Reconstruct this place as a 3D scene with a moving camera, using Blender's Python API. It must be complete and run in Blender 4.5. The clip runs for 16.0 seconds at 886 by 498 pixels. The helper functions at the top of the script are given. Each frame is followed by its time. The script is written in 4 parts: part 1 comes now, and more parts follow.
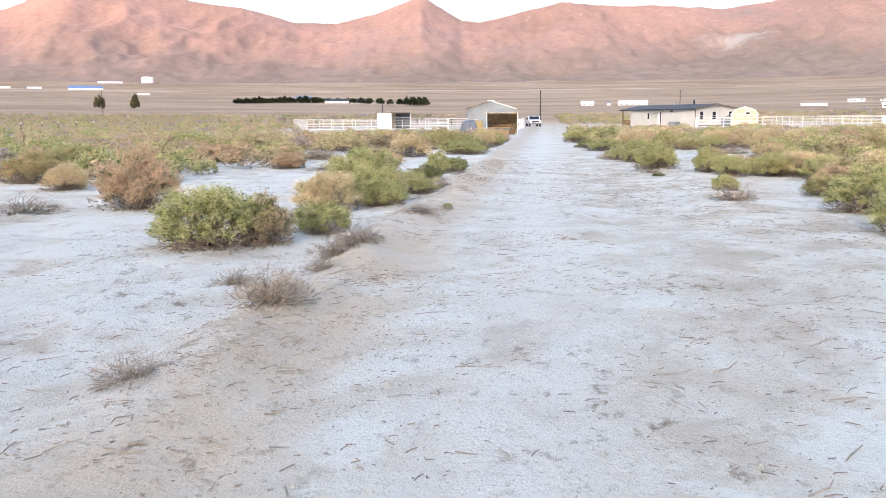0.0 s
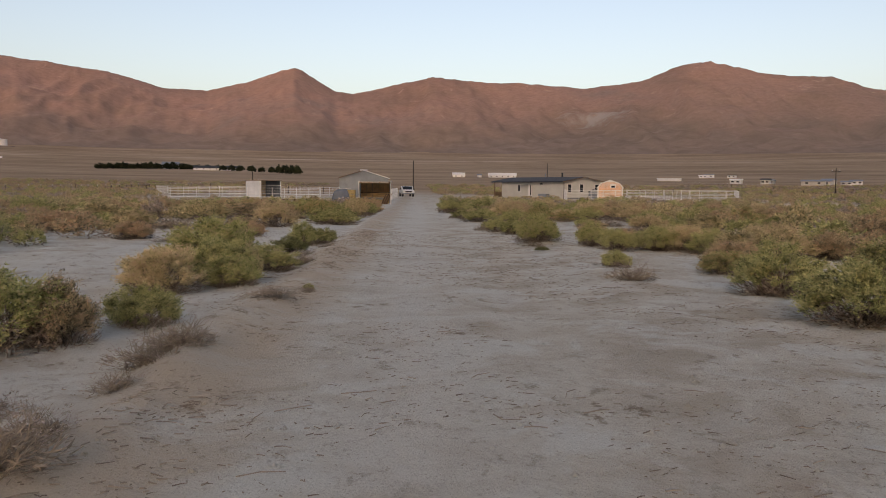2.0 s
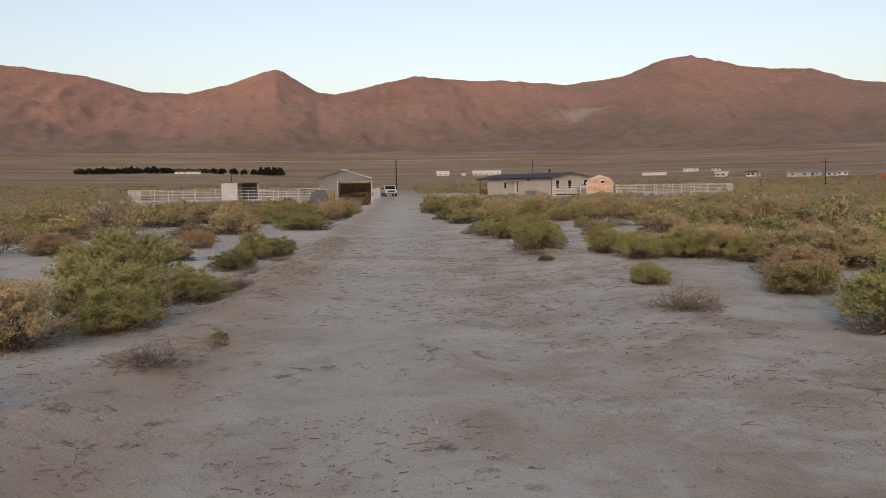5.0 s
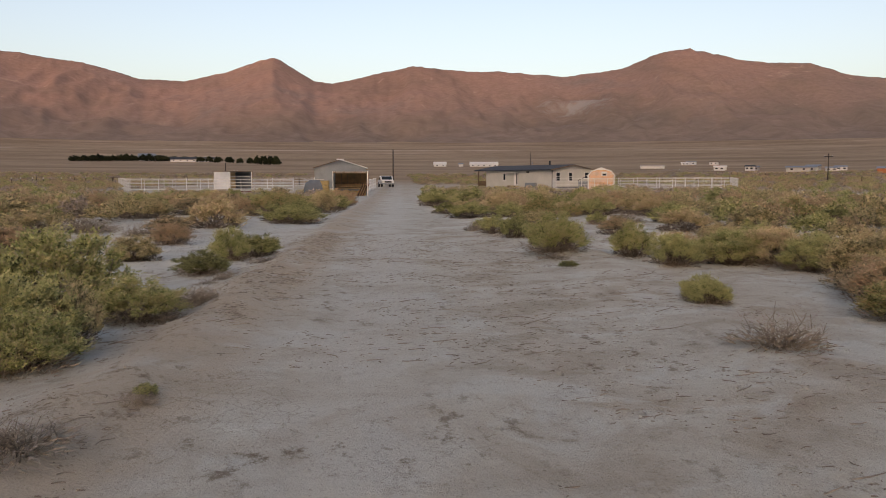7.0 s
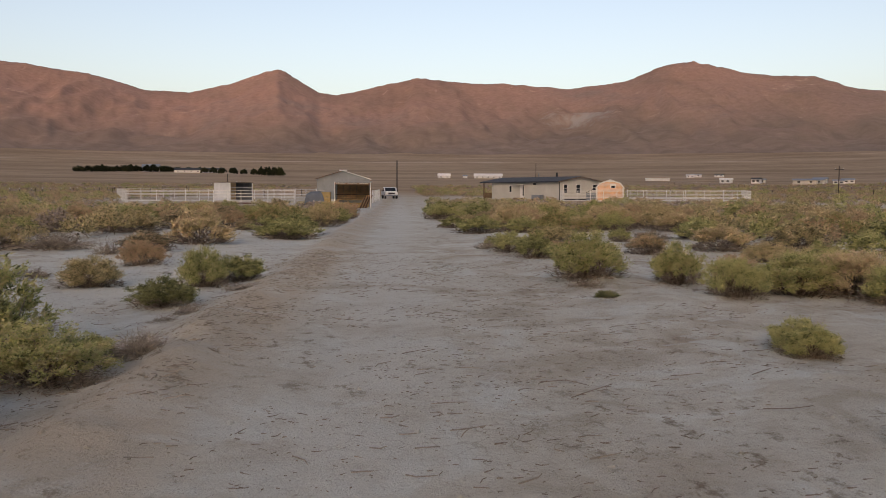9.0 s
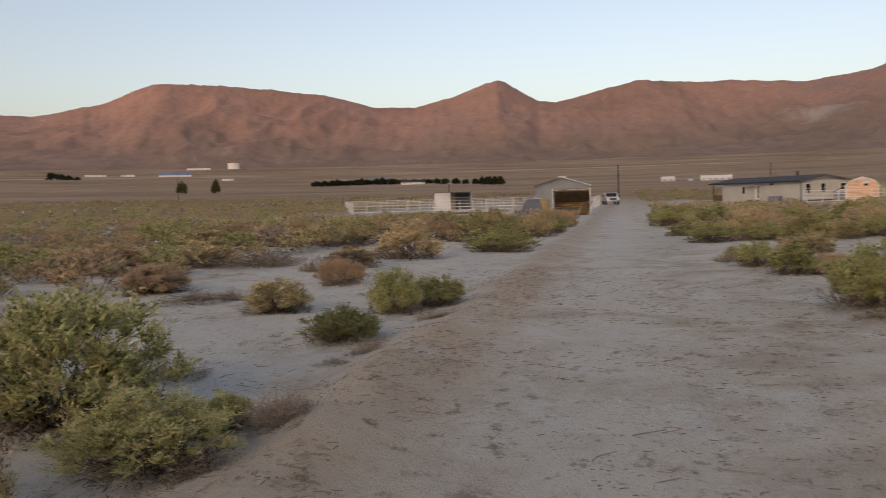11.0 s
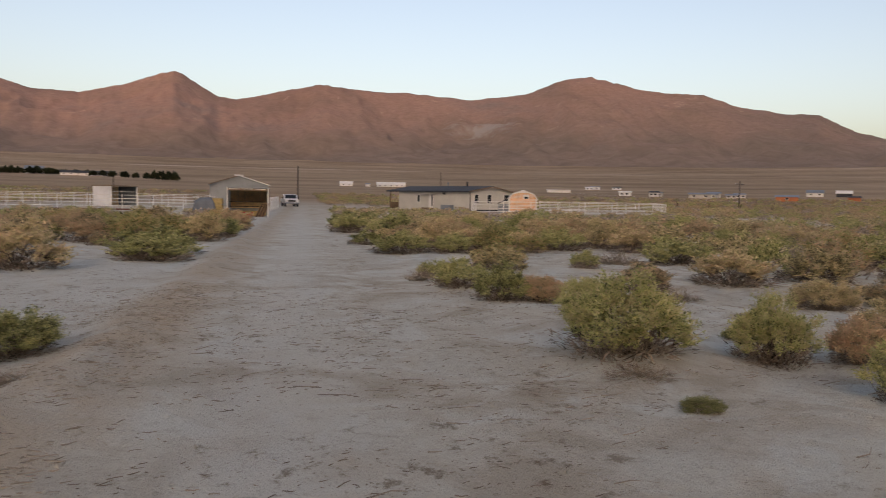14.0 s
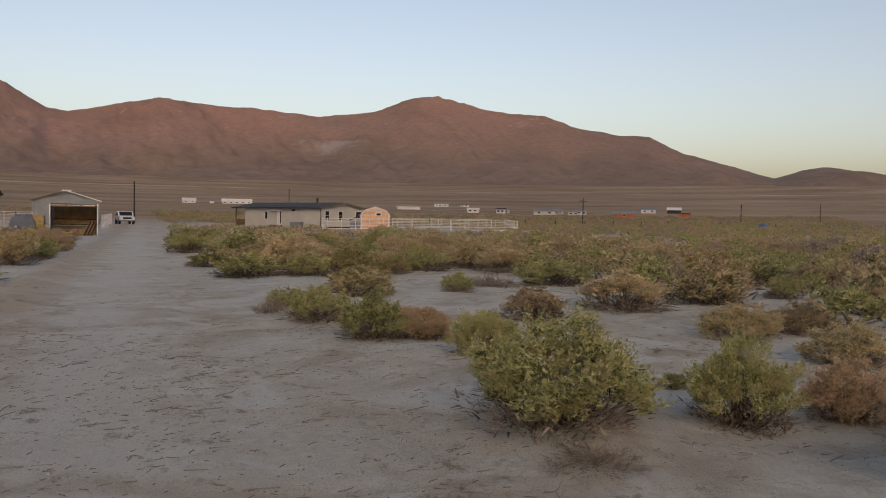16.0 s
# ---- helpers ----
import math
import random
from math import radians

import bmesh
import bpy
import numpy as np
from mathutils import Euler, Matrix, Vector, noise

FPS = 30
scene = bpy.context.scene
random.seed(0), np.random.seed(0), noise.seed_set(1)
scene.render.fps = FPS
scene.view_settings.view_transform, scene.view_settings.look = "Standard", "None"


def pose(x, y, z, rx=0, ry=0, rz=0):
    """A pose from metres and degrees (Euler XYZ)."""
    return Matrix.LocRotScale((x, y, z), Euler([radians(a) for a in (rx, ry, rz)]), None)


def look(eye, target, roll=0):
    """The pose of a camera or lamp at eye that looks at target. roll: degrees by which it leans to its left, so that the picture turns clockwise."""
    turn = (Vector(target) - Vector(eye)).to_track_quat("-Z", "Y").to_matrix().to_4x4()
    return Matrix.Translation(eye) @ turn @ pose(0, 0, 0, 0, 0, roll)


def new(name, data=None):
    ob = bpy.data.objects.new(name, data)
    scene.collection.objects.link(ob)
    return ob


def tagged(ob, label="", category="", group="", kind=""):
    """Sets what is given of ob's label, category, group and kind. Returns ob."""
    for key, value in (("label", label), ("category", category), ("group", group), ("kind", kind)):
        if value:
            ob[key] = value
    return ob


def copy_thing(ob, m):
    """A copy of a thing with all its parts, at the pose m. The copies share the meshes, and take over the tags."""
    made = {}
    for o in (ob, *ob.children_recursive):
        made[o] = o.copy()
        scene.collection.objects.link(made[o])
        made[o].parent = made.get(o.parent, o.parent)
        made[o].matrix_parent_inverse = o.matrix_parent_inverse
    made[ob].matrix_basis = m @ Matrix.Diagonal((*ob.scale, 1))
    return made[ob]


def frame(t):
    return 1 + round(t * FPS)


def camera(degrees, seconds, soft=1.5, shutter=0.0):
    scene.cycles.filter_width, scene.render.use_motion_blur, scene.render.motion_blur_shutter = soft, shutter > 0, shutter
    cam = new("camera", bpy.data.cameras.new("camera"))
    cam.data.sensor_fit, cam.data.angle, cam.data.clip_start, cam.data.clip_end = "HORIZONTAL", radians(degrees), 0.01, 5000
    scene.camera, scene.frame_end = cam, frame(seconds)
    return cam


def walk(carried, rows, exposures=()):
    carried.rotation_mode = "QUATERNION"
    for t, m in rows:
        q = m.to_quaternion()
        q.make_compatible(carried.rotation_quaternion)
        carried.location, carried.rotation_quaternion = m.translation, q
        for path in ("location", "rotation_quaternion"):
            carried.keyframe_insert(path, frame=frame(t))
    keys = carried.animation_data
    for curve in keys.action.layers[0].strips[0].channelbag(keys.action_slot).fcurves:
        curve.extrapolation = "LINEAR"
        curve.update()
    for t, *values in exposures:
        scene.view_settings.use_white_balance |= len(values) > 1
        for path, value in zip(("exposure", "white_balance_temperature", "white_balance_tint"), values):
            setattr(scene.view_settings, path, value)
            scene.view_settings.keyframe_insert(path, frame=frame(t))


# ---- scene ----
cam = camera(56.0, 16.0, 0.9, 0.2)
METRES, EYE, TILT, LEAN, TURN = 20.9, 1.65, 0.0, 0.0, 7.0
ROWS = [
    (0.0, 0.0, 0.0, 0.0, -0.06, -8.86, 0.39),
    (0.5, 0.001, 0.0267, 0.0002, -1.9, -7.65, 0.96),
    (1.0, 0.0015, 0.0527, 0.0004, -5.1, -4.80, -0.84),
    (1.5, 0.0058, 0.0806, -0.0004, -8.21, -5.22, -0.39),
    (2.0, 0.0096, 0.1127, -0.0023, -8.7, -4.11, -0.5),
    (2.5, 0.0127, 0.146, -0.0038, -8.86, -3.99, -0.46),
    (3.0, 0.0155, 0.1846, -0.0044, -8.06, -5.37, 0.97),
    (3.5, 0.0227, 0.2172, -0.0029, -9.07, -4.01, 1.08),
    (4.0, 0.0323, 0.2509, -0.0037, -9.25, -3.75, 1.1),
    (6.5, 0.0579, 0.4028, -0.002, -10.56, -5.00, 0.01),
    (7.0, 0.0579, 0.4356, -0.0016, -9.99, -4.82, 0.04),
    (7.5, 0.0595, 0.4659, -0.0009, -10.05, -4.31, -0.21),
    (8.0, 0.0647, 0.4971, -0.0011, -10.05, -4.18, -0.21),
    (10.5, 0.0851, 0.6529, -0.0005, -4.98, -3.57, 0.47),
    (11.0, 0.0861, 0.6805, -0.0002, 5.29, -3.37, 1.49),
    (11.5, 0.0847, 0.7087, 0.0003, 10.82, -3.74, 0.78),
    (12.0, 0.0889, 0.7399, -0.0019, 10.43, -3.49, -0.25),
    (12.5, 0.0902, 0.7729, -0.0018, -0.57, -2.16, -1.56),
    (13.0, 0.0937, 0.804, -0.0004, -3.4, -2.03, -0.84),
    (13.5, 0.0981, 0.835, -0.0011, -9.23, -1.79, 0.37),
    (14.0, 0.1077, 0.8659, -0.0001, -16.45, -3.35, -1.1),
    (14.5, 0.1146, 0.8975, -0.0004, -23.56, -3.34, -1.63),
    (15.0, 0.1214, 0.9241, -0.0006, -24.67, -3.52, -0.81),
    (15.5, 0.1293, 0.955, -0.0023, -25.21, -2.84, -0.79),
    (16.0, 0.1378, 0.9854, -0.0014, -26.76, -2.00, -0.97),
]
BASE_STOPS, SKY_POWER, SKY_EL, SKY_AIR, SKY_DUST, SKY_OZONE, SUN_POWER, RIDGE, RIDGE_LEAN = 1.46, 0.10, 12.0, 1.0, 10.0, 1.5, 0.66, 5180.0, 480.0
KELVIN, TINT = 8550, 23
# exposures: the phone starts bright, then settles; a short flare at 3.5 s
EXPOSURES = [(0.0, 1.8), (0.4, 1.62), (0.8, 0.95), (1.1, 0.55), (1.5, 0.2), (2.0, 0.0), (3.0, 0.1), (3.3, 0.5), (3.5, 0.65), (3.8, 0.25), (4.1, 0.1), (6.5, 0.1), (11.0, 0.0), (13.0, 0.03), (14.5, -0.05), (16.0, -0.2)]
walk(cam, [(t, pose(0, 0, EYE, TILT, LEAN, TURN) @ pose(METRES * x, METRES * y, METRES * z, 90 + pitch, roll, yaw)) for t, x, y, z, yaw, pitch, roll in ROWS],
     [(t, BASE_STOPS + s, KELVIN - 1650 * max(0, 1 - t), TINT - 7 * max(0, 1 - t)) for t, s in EXPOSURES])

# ---- light: low sun behind an added, unseen ridge, clear evening sky ----
SUN_EL, SUN_AZ = SKY_EL, 188.0  # degrees; azimuth clockwise from +y
world = bpy.data.worlds.new("evening_sky")
scene.world = world
world.use_nodes = True
wn = world.node_tree.nodes
sky = wn.new("ShaderNodeTexSky")
sky.sky_type = "NISHITA"
sky.sun_disc = False
sky.sun_elevation = radians(SKY_EL)
sky.sun_rotation = radians(SUN_AZ)
sky.altitude, sky.air_density, sky.dust_density, sky.ozone_density = 1300.0, SKY_AIR, SKY_DUST, SKY_OZONE
world.node_tree.links.new(sky.outputs[0], wn["Background"].inputs[0])
wn["Background"].inputs[1].default_value = SKY_POWER

sun_data = bpy.data.lights.new("sun", "SUN")
sun_data.energy, sun_data.angle, sun_data.color = SUN_POWER, radians(1.6), (1.0, 0.44, 0.35)
sun = new("sun", sun_data)
_a, _e = radians(SUN_AZ), radians(SUN_EL)
sun.matrix_world = look((0, 0, 60), Vector((0, 0, 60)) - Vector((math.sin(_a) * math.cos(_e), math.cos(_a) * math.cos(_e), math.sin(_e))))


# ---- materials ----
def material(name):
    m = bpy.data.materials.new(name)
    m.use_nodes = True
    nt = m.node_tree
    return m, nt, nt.nodes["Principled BSDF"]


def ramp(nt, fac, stops):
    r = nt.nodes.new("ShaderNodeValToRGB")
    els = r.color_ramp.elements
    while len(els) < len(stops):
        els.new(0.5)
    for e, (p, c) in zip(els, stops):
        e.position = p
        e.color = (*c, 1) if len(c) == 3 else c
    nt.links.new(fac, r.inputs[0])
    return r.outputs[0]


def noise_tex(nt, coord, scale, detail=4.0, rough=0.55, distort=0.0):
    n = nt.nodes.new("ShaderNodeTexNoise")
    n.inputs["Scale"].default_value, n.inputs["Detail"].default_value = scale, detail
    n.inputs["Roughness"].default_value, n.inputs["Distortion"].default_value = rough, distort
    nt.links.new(coord, n.inputs["Vector"])
    return n.outputs["Fac"]


def mixed(nt, fac, a, b, mode="MIX"):
    x = nt.nodes.new("ShaderNodeMix")
    x.data_type, x.blend_type = "RGBA", mode
    for sock, v in ((x.inputs[0], fac), (x.inputs[6], a), (x.inputs[7], b)):
        if hasattr(v, "links"):
            nt.links.new(v, sock)
        elif isinstance(v, tuple):
            sock.default_value = (*v, 1)
        else:
            sock.default_value = v
    return x.outputs[2]


def coords(nt, which="Object"):
    return nt.nodes.new("ShaderNodeTexCoord").outputs[which]


def bumped(nt, bsdf, height, strength=0.4, distance=0.02):
    b = nt.nodes.new("ShaderNodeBump")
    b.inputs["Strength"].default_value, b.inputs["Distance"].default_value = strength, distance
    nt.links.new(height, b.inputs["Height"])
    nt.links.new(b.outputs[0], bsdf.inputs["Normal"])


def worn(name, colour, rough=0.6, metal=0.0, scale=3.0, amount=0.25, grain=60.0, bump=0.15):
    """Paint, metal or wood with large stains and fine grain."""
    m, nt, b = material(name)
    c = coords(nt)
    dark = tuple(v * (1 - amount) for v in colour)
    lite = tuple(min(1, v * (1 + amount * 0.5)) for v in colour)
    big = ramp(nt, noise_tex(nt, c, scale, 5), [(0.3, dark), (0.7, lite)])
    fine = ramp(nt, noise_tex(nt, c, grain, 3), [(0.3, (0.85, 0.85, 0.85)), (0.7, (1, 1, 1))])
    nt.links.new(mixed(nt, 1.0, big, fine, "MULTIPLY"), b.inputs["Base Color"])
    b.inputs["Roughness"].default_value, b.inputs["Metallic"].default_value = rough, metal
    bumped(nt, b, noise_tex(nt, c, grain, 3), bump, 0.004)
    return m


def ground_material():
    m, nt, b = material("playa_soil")
    c = coords(nt)
    big = noise_tex(nt, c, 0.16, 4, 0.55, 0.6)
    mid = noise_tex(nt, c, 0.9, 6, 0.62, 0.4)
    fine = noise_tex(nt, c, 9.0, 6, 0.7)
    grit = noise_tex(nt, c, 70.0, 3, 0.7)
    soil = ramp(nt, mid, [(0.30, (0.370, 0.309, 0.242)), (0.44, (0.490, 0.458, 0.385)), (0.54, (0.568, 0.556, 0.489)), (0.66, (0.645, 0.664, 0.608))])
    pale = ramp(nt, fine, [(0.3, (0.490, 0.472, 0.408)), (0.7, (0.628, 0.636, 0.575))])
    near = mixed(nt, ramp(nt, big, [(0.42, (0, 0, 0)), (0.60, (1, 1, 1))]), soil, pale)
    # the beaten wheel track and the crusted flat beside the road are paler than the loose edges
    sep = nt.nodes.new("ShaderNodeSeparateXYZ")
    nt.links.new(c, sep.inputs[0])

    def band(x0, x1, soft):
        lo, hi = nt.nodes.new("ShaderNodeMapRange"), nt.nodes.new("ShaderNodeMapRange")
        for n, a, z in ((lo, x0 - soft, x0 + soft), (hi, x1 + soft, x1 - soft)):
            n.inputs["From Min"].default_value, n.inputs["From Max"].default_value = a, z
            nt.links.new(sep.outputs[0], n.inputs["Value"])
        p = nt.nodes.new("ShaderNodeMath")
        p.operation = "MULTIPLY"
        nt.links.new(lo.outputs[0], p.inputs[0])
        nt.links.new(hi.outputs[0], p.inputs[1])
        q = nt.nodes.new("ShaderNodeMath")
        q.operation = "MULTIPLY"
        nt.links.new(p.outputs[0], q.inputs[0])
        nt.links.new(ramp(nt, mid, [(0.36, (0.25, 0.25, 0.25)), (0.55, (0.9, 0.9, 0.9))]), q.inputs[1])
        return q.outputs[0]

    # smooth pale crust in broken patches, and darker loose soil between
    crust = noise_tex(nt, c, 0.75, 7, 0.6, 0.8)
    near = mixed(nt, ramp(nt, crust, [(0.53, (0, 0, 0)), (0.60, (0.8, 0.8, 0.8))]), near, (0.628, 0.654, 0.613))
    near = mixed(nt, ramp(nt, crust, [(0.36, (0.6, 0.6, 0.6)), (0.45, (0, 0, 0))]), near, (0.404, 0.360, 0.290))
    near = mixed(nt, band(-0.75, 0.35, 0.35), near, (0.602, 0.608, 0.560))
    near = mixed(nt, band(-9.0, -2.9, 0.7), near, (0.602, 0.617, 0.575))
    near = mixed(nt, band(-2.5, -1.35, 0.3), near, (0.507, 0.439, 0.347))
    # small dark crumbs and chaff
    specks = ramp(nt, noise_tex(nt, c, 26.0, 4, 0.8), [(0.32, (0.38, 0.32, 0.27)), (0.42, (1, 1, 1))])
    near = mixed(nt, 0.6, near, specks, "MULTIPLY")
    scuff = nt.nodes.new("ShaderNodeMapping")
    scuff.inputs["Scale"].default_value = (1.0, 0.7, 1.0)
    nt.links.new(c, scuff.inputs[0])
    chaff = ramp(nt, noise_tex(nt, scuff.outputs[0], 4.2, 7, 0.78), [(0.36, (0.42, 0.35, 0.29)), (0.45, (1, 1, 1))])
    near = mixed(nt, ramp(nt, noise_tex(nt, c, 0.33, 3), [(0.40, (0.15, 0.15, 0.15)), (0.58, (0.9, 0.9, 0.9))]), near, mixed(nt, 1.0, near, chaff, "MULTIPLY"))
    near = mixed(nt, 0.5, near, ramp(nt, grit, [(0.3, (0.72, 0.72, 0.72)), (0.7, (1, 1, 1))]), "MULTIPLY")
    vor = nt.nodes.new("ShaderNodeTexVoronoi")
    vor.feature = "DISTANCE_TO_EDGE"
    vor.inputs["Scale"].default_value = 6.0
    warp = mixed(nt, 0.12, c, nt.nodes["Noise Texture.002"].outputs["Color"], "ADD")
    nt.links.new(warp, vor.inputs["Vector"])
    split = ramp(nt, vor.outputs["Distance"], [(0.008, (0.45, 0.40, 0.35)), (0.035, (1, 1, 1))])
    near = mixed(nt, ramp(nt, noise_tex(nt, c, 0.45, 3), [(0.52, (0, 0, 0)), (0.64, (0.5, 0.5, 0.5))]), near, mixed(nt, 1.0, near, split, "MULTIPLY"))
    # the plain further out: dry brush over soil
    dist = nt.nodes.new("ShaderNodeVectorMath")
    dist.operation = "LENGTH"
    nt.links.new(c, dist.inputs[0])
    far_fac = nt.nodes.new("ShaderNodeMapRange")
    far_fac.inputs["From Min"].default_value, far_fac.inputs["From Max"].default_value = 70.0, 240.0
    nt.links.new(dist.outputs["Value"], far_fac.inputs["Value"])
    st = nt.nodes.new("ShaderNodeMapping")
    st.inputs["Scale"].default_value = (0.5, 1.0, 1.0)
    nt.links.new(c, st.inputs[0])
    strips = noise_tex(nt, st.outputs[0], 0.008, 4, 0.6)
    plain = ramp(nt, strips, [(0.32, (0.25, 0.175, 0.11)), (0.5, (0.33, 0.235, 0.155)), (0.62, (0.39, 0.285, 0.195)), (0.74, (0.52, 0.40, 0.30))])
    plain = mixed(nt, 0.6, plain, ramp(nt, noise_tex(nt, c, 0.05, 5, 0.75), [(0.4, (0.66, 0.64, 0.58)), (0.6, (1, 1, 1))]), "MULTIPLY")
    # a graded track along the foot of the mountains
    lane = nt.nodes.new("ShaderNodeMath")
    lane.operation = "COMPARE"
    lane.inputs[1].default_value, lane.inputs[2].default_value = 1700.0, 45.0
    nt.links.new(dist.outputs["Value"], lane.inputs[0])
    broken = nt.nodes.new("ShaderNodeMath")
    broken.operation = "MULTIPLY"
    nt.links.new(lane.outputs[0], broken.inputs[0])
    nt.links.new(ramp(nt, noise_tex(nt, c, 0.006, 3, 0.6), [(0.45, (0, 0, 0)), (0.6, (0.8, 0.8, 0.8))]), broken.inputs[1])
    plain = mixed(nt, broken.outputs[0], plain, (0.52, 0.41, 0.32))
    nt.links.new(mixed(nt, far_fac.outputs[0], near, plain), b.inputs["Base Color"])
    b.inputs["Roughness"].default_value = 0.95
    b.inputs["Specular IOR Level"].default_value = 0.15
    crack = ramp(nt, vor.outputs["Distance"], [(0.0, (0.2, 0.2, 0.2)), (0.05, (0.5, 0.5, 0.5))])
    rel = mixed(nt, 0.55, fine, noise_tex(nt, c, 28.0, 5, 0.75))
    rel = mixed(nt, 0.12, rel, crack)
    rel = mixed(nt, 0.35, rel, mid)
    rel = mixed(nt, 0.35, rel, crust)
    bumped(nt, b, rel, 0.9, 0.2)
    return m


def mountain_material():
    m, nt, b = material("desert_mountain_rock")
    c = coords(nt)
    big = noise_tex(nt, c, 0.0022, 5, 0.55, 0.5)
    col = ramp(nt, big, [(0.30, (0.22, 0.165, 0.14)), (0.46, (0.275, 0.20, 0.165)), (0.58, (0.305, 0.215, 0.18)), (0.72, (0.24, 0.195, 0.175))])
    st = nt.nodes.new("ShaderNodeMapping")
    st.inputs["Scale"].default_value = (1.0, 1.0, 0.25)
    nt.links.new(c, st.inputs[0])
    scars = noise_tex(nt, st.outputs[0], 0.011, 7, 0.7, 1.2)
    col = mixed(nt, ramp(nt, scars, [(0.60, (0, 0, 0)), (0.72, (0.6, 0.6, 0.6))]), col, (0.46, 0.36, 0.30))
    col = mixed(nt, ramp(nt, scars, [(0.28, (0.7, 0.7, 0.7)), (0.42, (0, 0, 0))]), col, (0.22, 0.165, 0.145))
    col = mixed(nt, 0.6, col, ramp(nt, noise_tex(nt, c, 0.05, 5, 0.7), [(0.35, (0.72, 0.72, 0.72)), (0.6, (1, 1, 1))]), "MULTIPLY")
    # evening shade on the brown foothills, put into the colour by height
    hz = nt.nodes.new("ShaderNodeSeparateXYZ")
    nt.links.new(c, hz.inputs[0])
    low = nt.nodes.new("ShaderNodeMath")
    low.operation = "MULTIPLY_ADD"
    nt.links.new(big, low.inputs[0])
    low.inputs[1].default_value = 260.0
    nt.links.new(hz.outputs[2], low.inputs[2])
    low_shade = nt.nodes.new("ShaderNodeMapRange")
    low_shade.inputs["From Min"].default_value, low_shade.inputs["From Max"].default_value = 400.0, 300.0
    low_shade.inputs["To Max"].default_value = 0.75
    nt.links.new(low.outputs[0], low_shade.inputs["Value"])
    col = mixed(nt, low_shade.outputs[0], col, mixed(nt, ramp(nt, scars, [(0.4, (0, 0, 0)), (0.6, (1, 1, 1))]), (0.185, 0.145, 0.12), (0.25, 0.20, 0.165)))
    # a grey-green outcrop in the canyon
    off = nt.nodes.new("ShaderNodeVectorMath")
    off.operation = "SUBTRACT"
    off.inputs[1].default_value = (640.0, 2960.0, 250.0)
    nt.links.new(c, off.inputs[0])
    sq = nt.nodes.new("ShaderNodeMapping")
    sq.inputs["Scale"].default_value = (1 / 330, 1 / 420, 1 / 120)
    nt.links.new(off.outputs[0], sq.inputs[0])
    ln = nt.nodes.new("ShaderNodeVectorMath")
    ln.operation = "LENGTH"
    nt.links.new(sq.outputs[0], ln.inputs[0])
    wob = nt.nodes.new("ShaderNodeMath")
    wob.operation = "MULTIPLY_ADD"
    nt.links.new(scars, wob.inputs[0])
    wob.inputs[1].default_value = 1.2
    nt.links.new(ln.outputs["Value"], wob.inputs[2])
    col = mixed(nt, ramp(nt, wob.outputs[0], [(0.75, (0.75, 0.75, 0.75)), (1.0, (0, 0, 0))]), col, (0.34, 0.33, 0.31))
    nt.links.new(col, b.inputs["Base Color"])
    b.inputs["Roughness"].default_value = 1.0
    b.inputs["Specular IOR Level"].default_value = 0.05
    bumped(nt, b, noise_tex(nt, c, 0.02, 8, 0.65), 0.45, 10.0)
    return m


def leaf_material(name, tones):
    m, nt, b = material(name)
    geo = nt.nodes.new("ShaderNodeNewGeometry")
    info = nt.nodes.new("ShaderNodeObjectInfo")
    c = coords(nt)
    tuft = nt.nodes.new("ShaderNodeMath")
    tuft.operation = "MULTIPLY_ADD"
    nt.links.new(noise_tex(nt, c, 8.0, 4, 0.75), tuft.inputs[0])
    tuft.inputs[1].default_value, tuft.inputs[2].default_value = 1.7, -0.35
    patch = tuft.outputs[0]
    jig = nt.nodes.new("ShaderNodeMath")
    jig.operation = "MULTIPLY_ADD"
    nt.links.new(geo.outputs["Random Per Island"], jig.inputs[0])
    jig.inputs[1].default_value = 0.34
    nt.links.new(patch, jig.inputs[2])
    off = nt.nodes.new("ShaderNodeMath")
    off.operation = "MULTIPLY_ADD"
    nt.links.new(info.outputs["Random"], off.inputs[0])
    off.inputs[1].default_value = 0.22
    nt.links.new(jig.outputs[0], off.inputs[2])
    n = len(tones)
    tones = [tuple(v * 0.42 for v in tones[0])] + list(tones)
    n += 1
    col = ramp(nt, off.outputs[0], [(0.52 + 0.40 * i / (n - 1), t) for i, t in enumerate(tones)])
    nt.links.new(col, b.inputs["Base Color"])
    b.inputs["Roughness"].default_value = 0.7
    b.inputs["Specular IOR Level"].default_value = 0.2
    tr = nt.nodes.new("ShaderNodeBsdfTranslucent")
    nt.links.new(col, tr.inputs[0])
    mx = nt.nodes.new("ShaderNodeMixShader")
    mx.inputs[0].default_value = 0.15
    nt.links.new(b.outputs[0], mx.inputs[1])
    nt.links.new(tr.outputs[0], mx.inputs[2])
    nt.links.new(mx.outputs[0], nt.nodes["Material Output"].inputs[0])
    return m


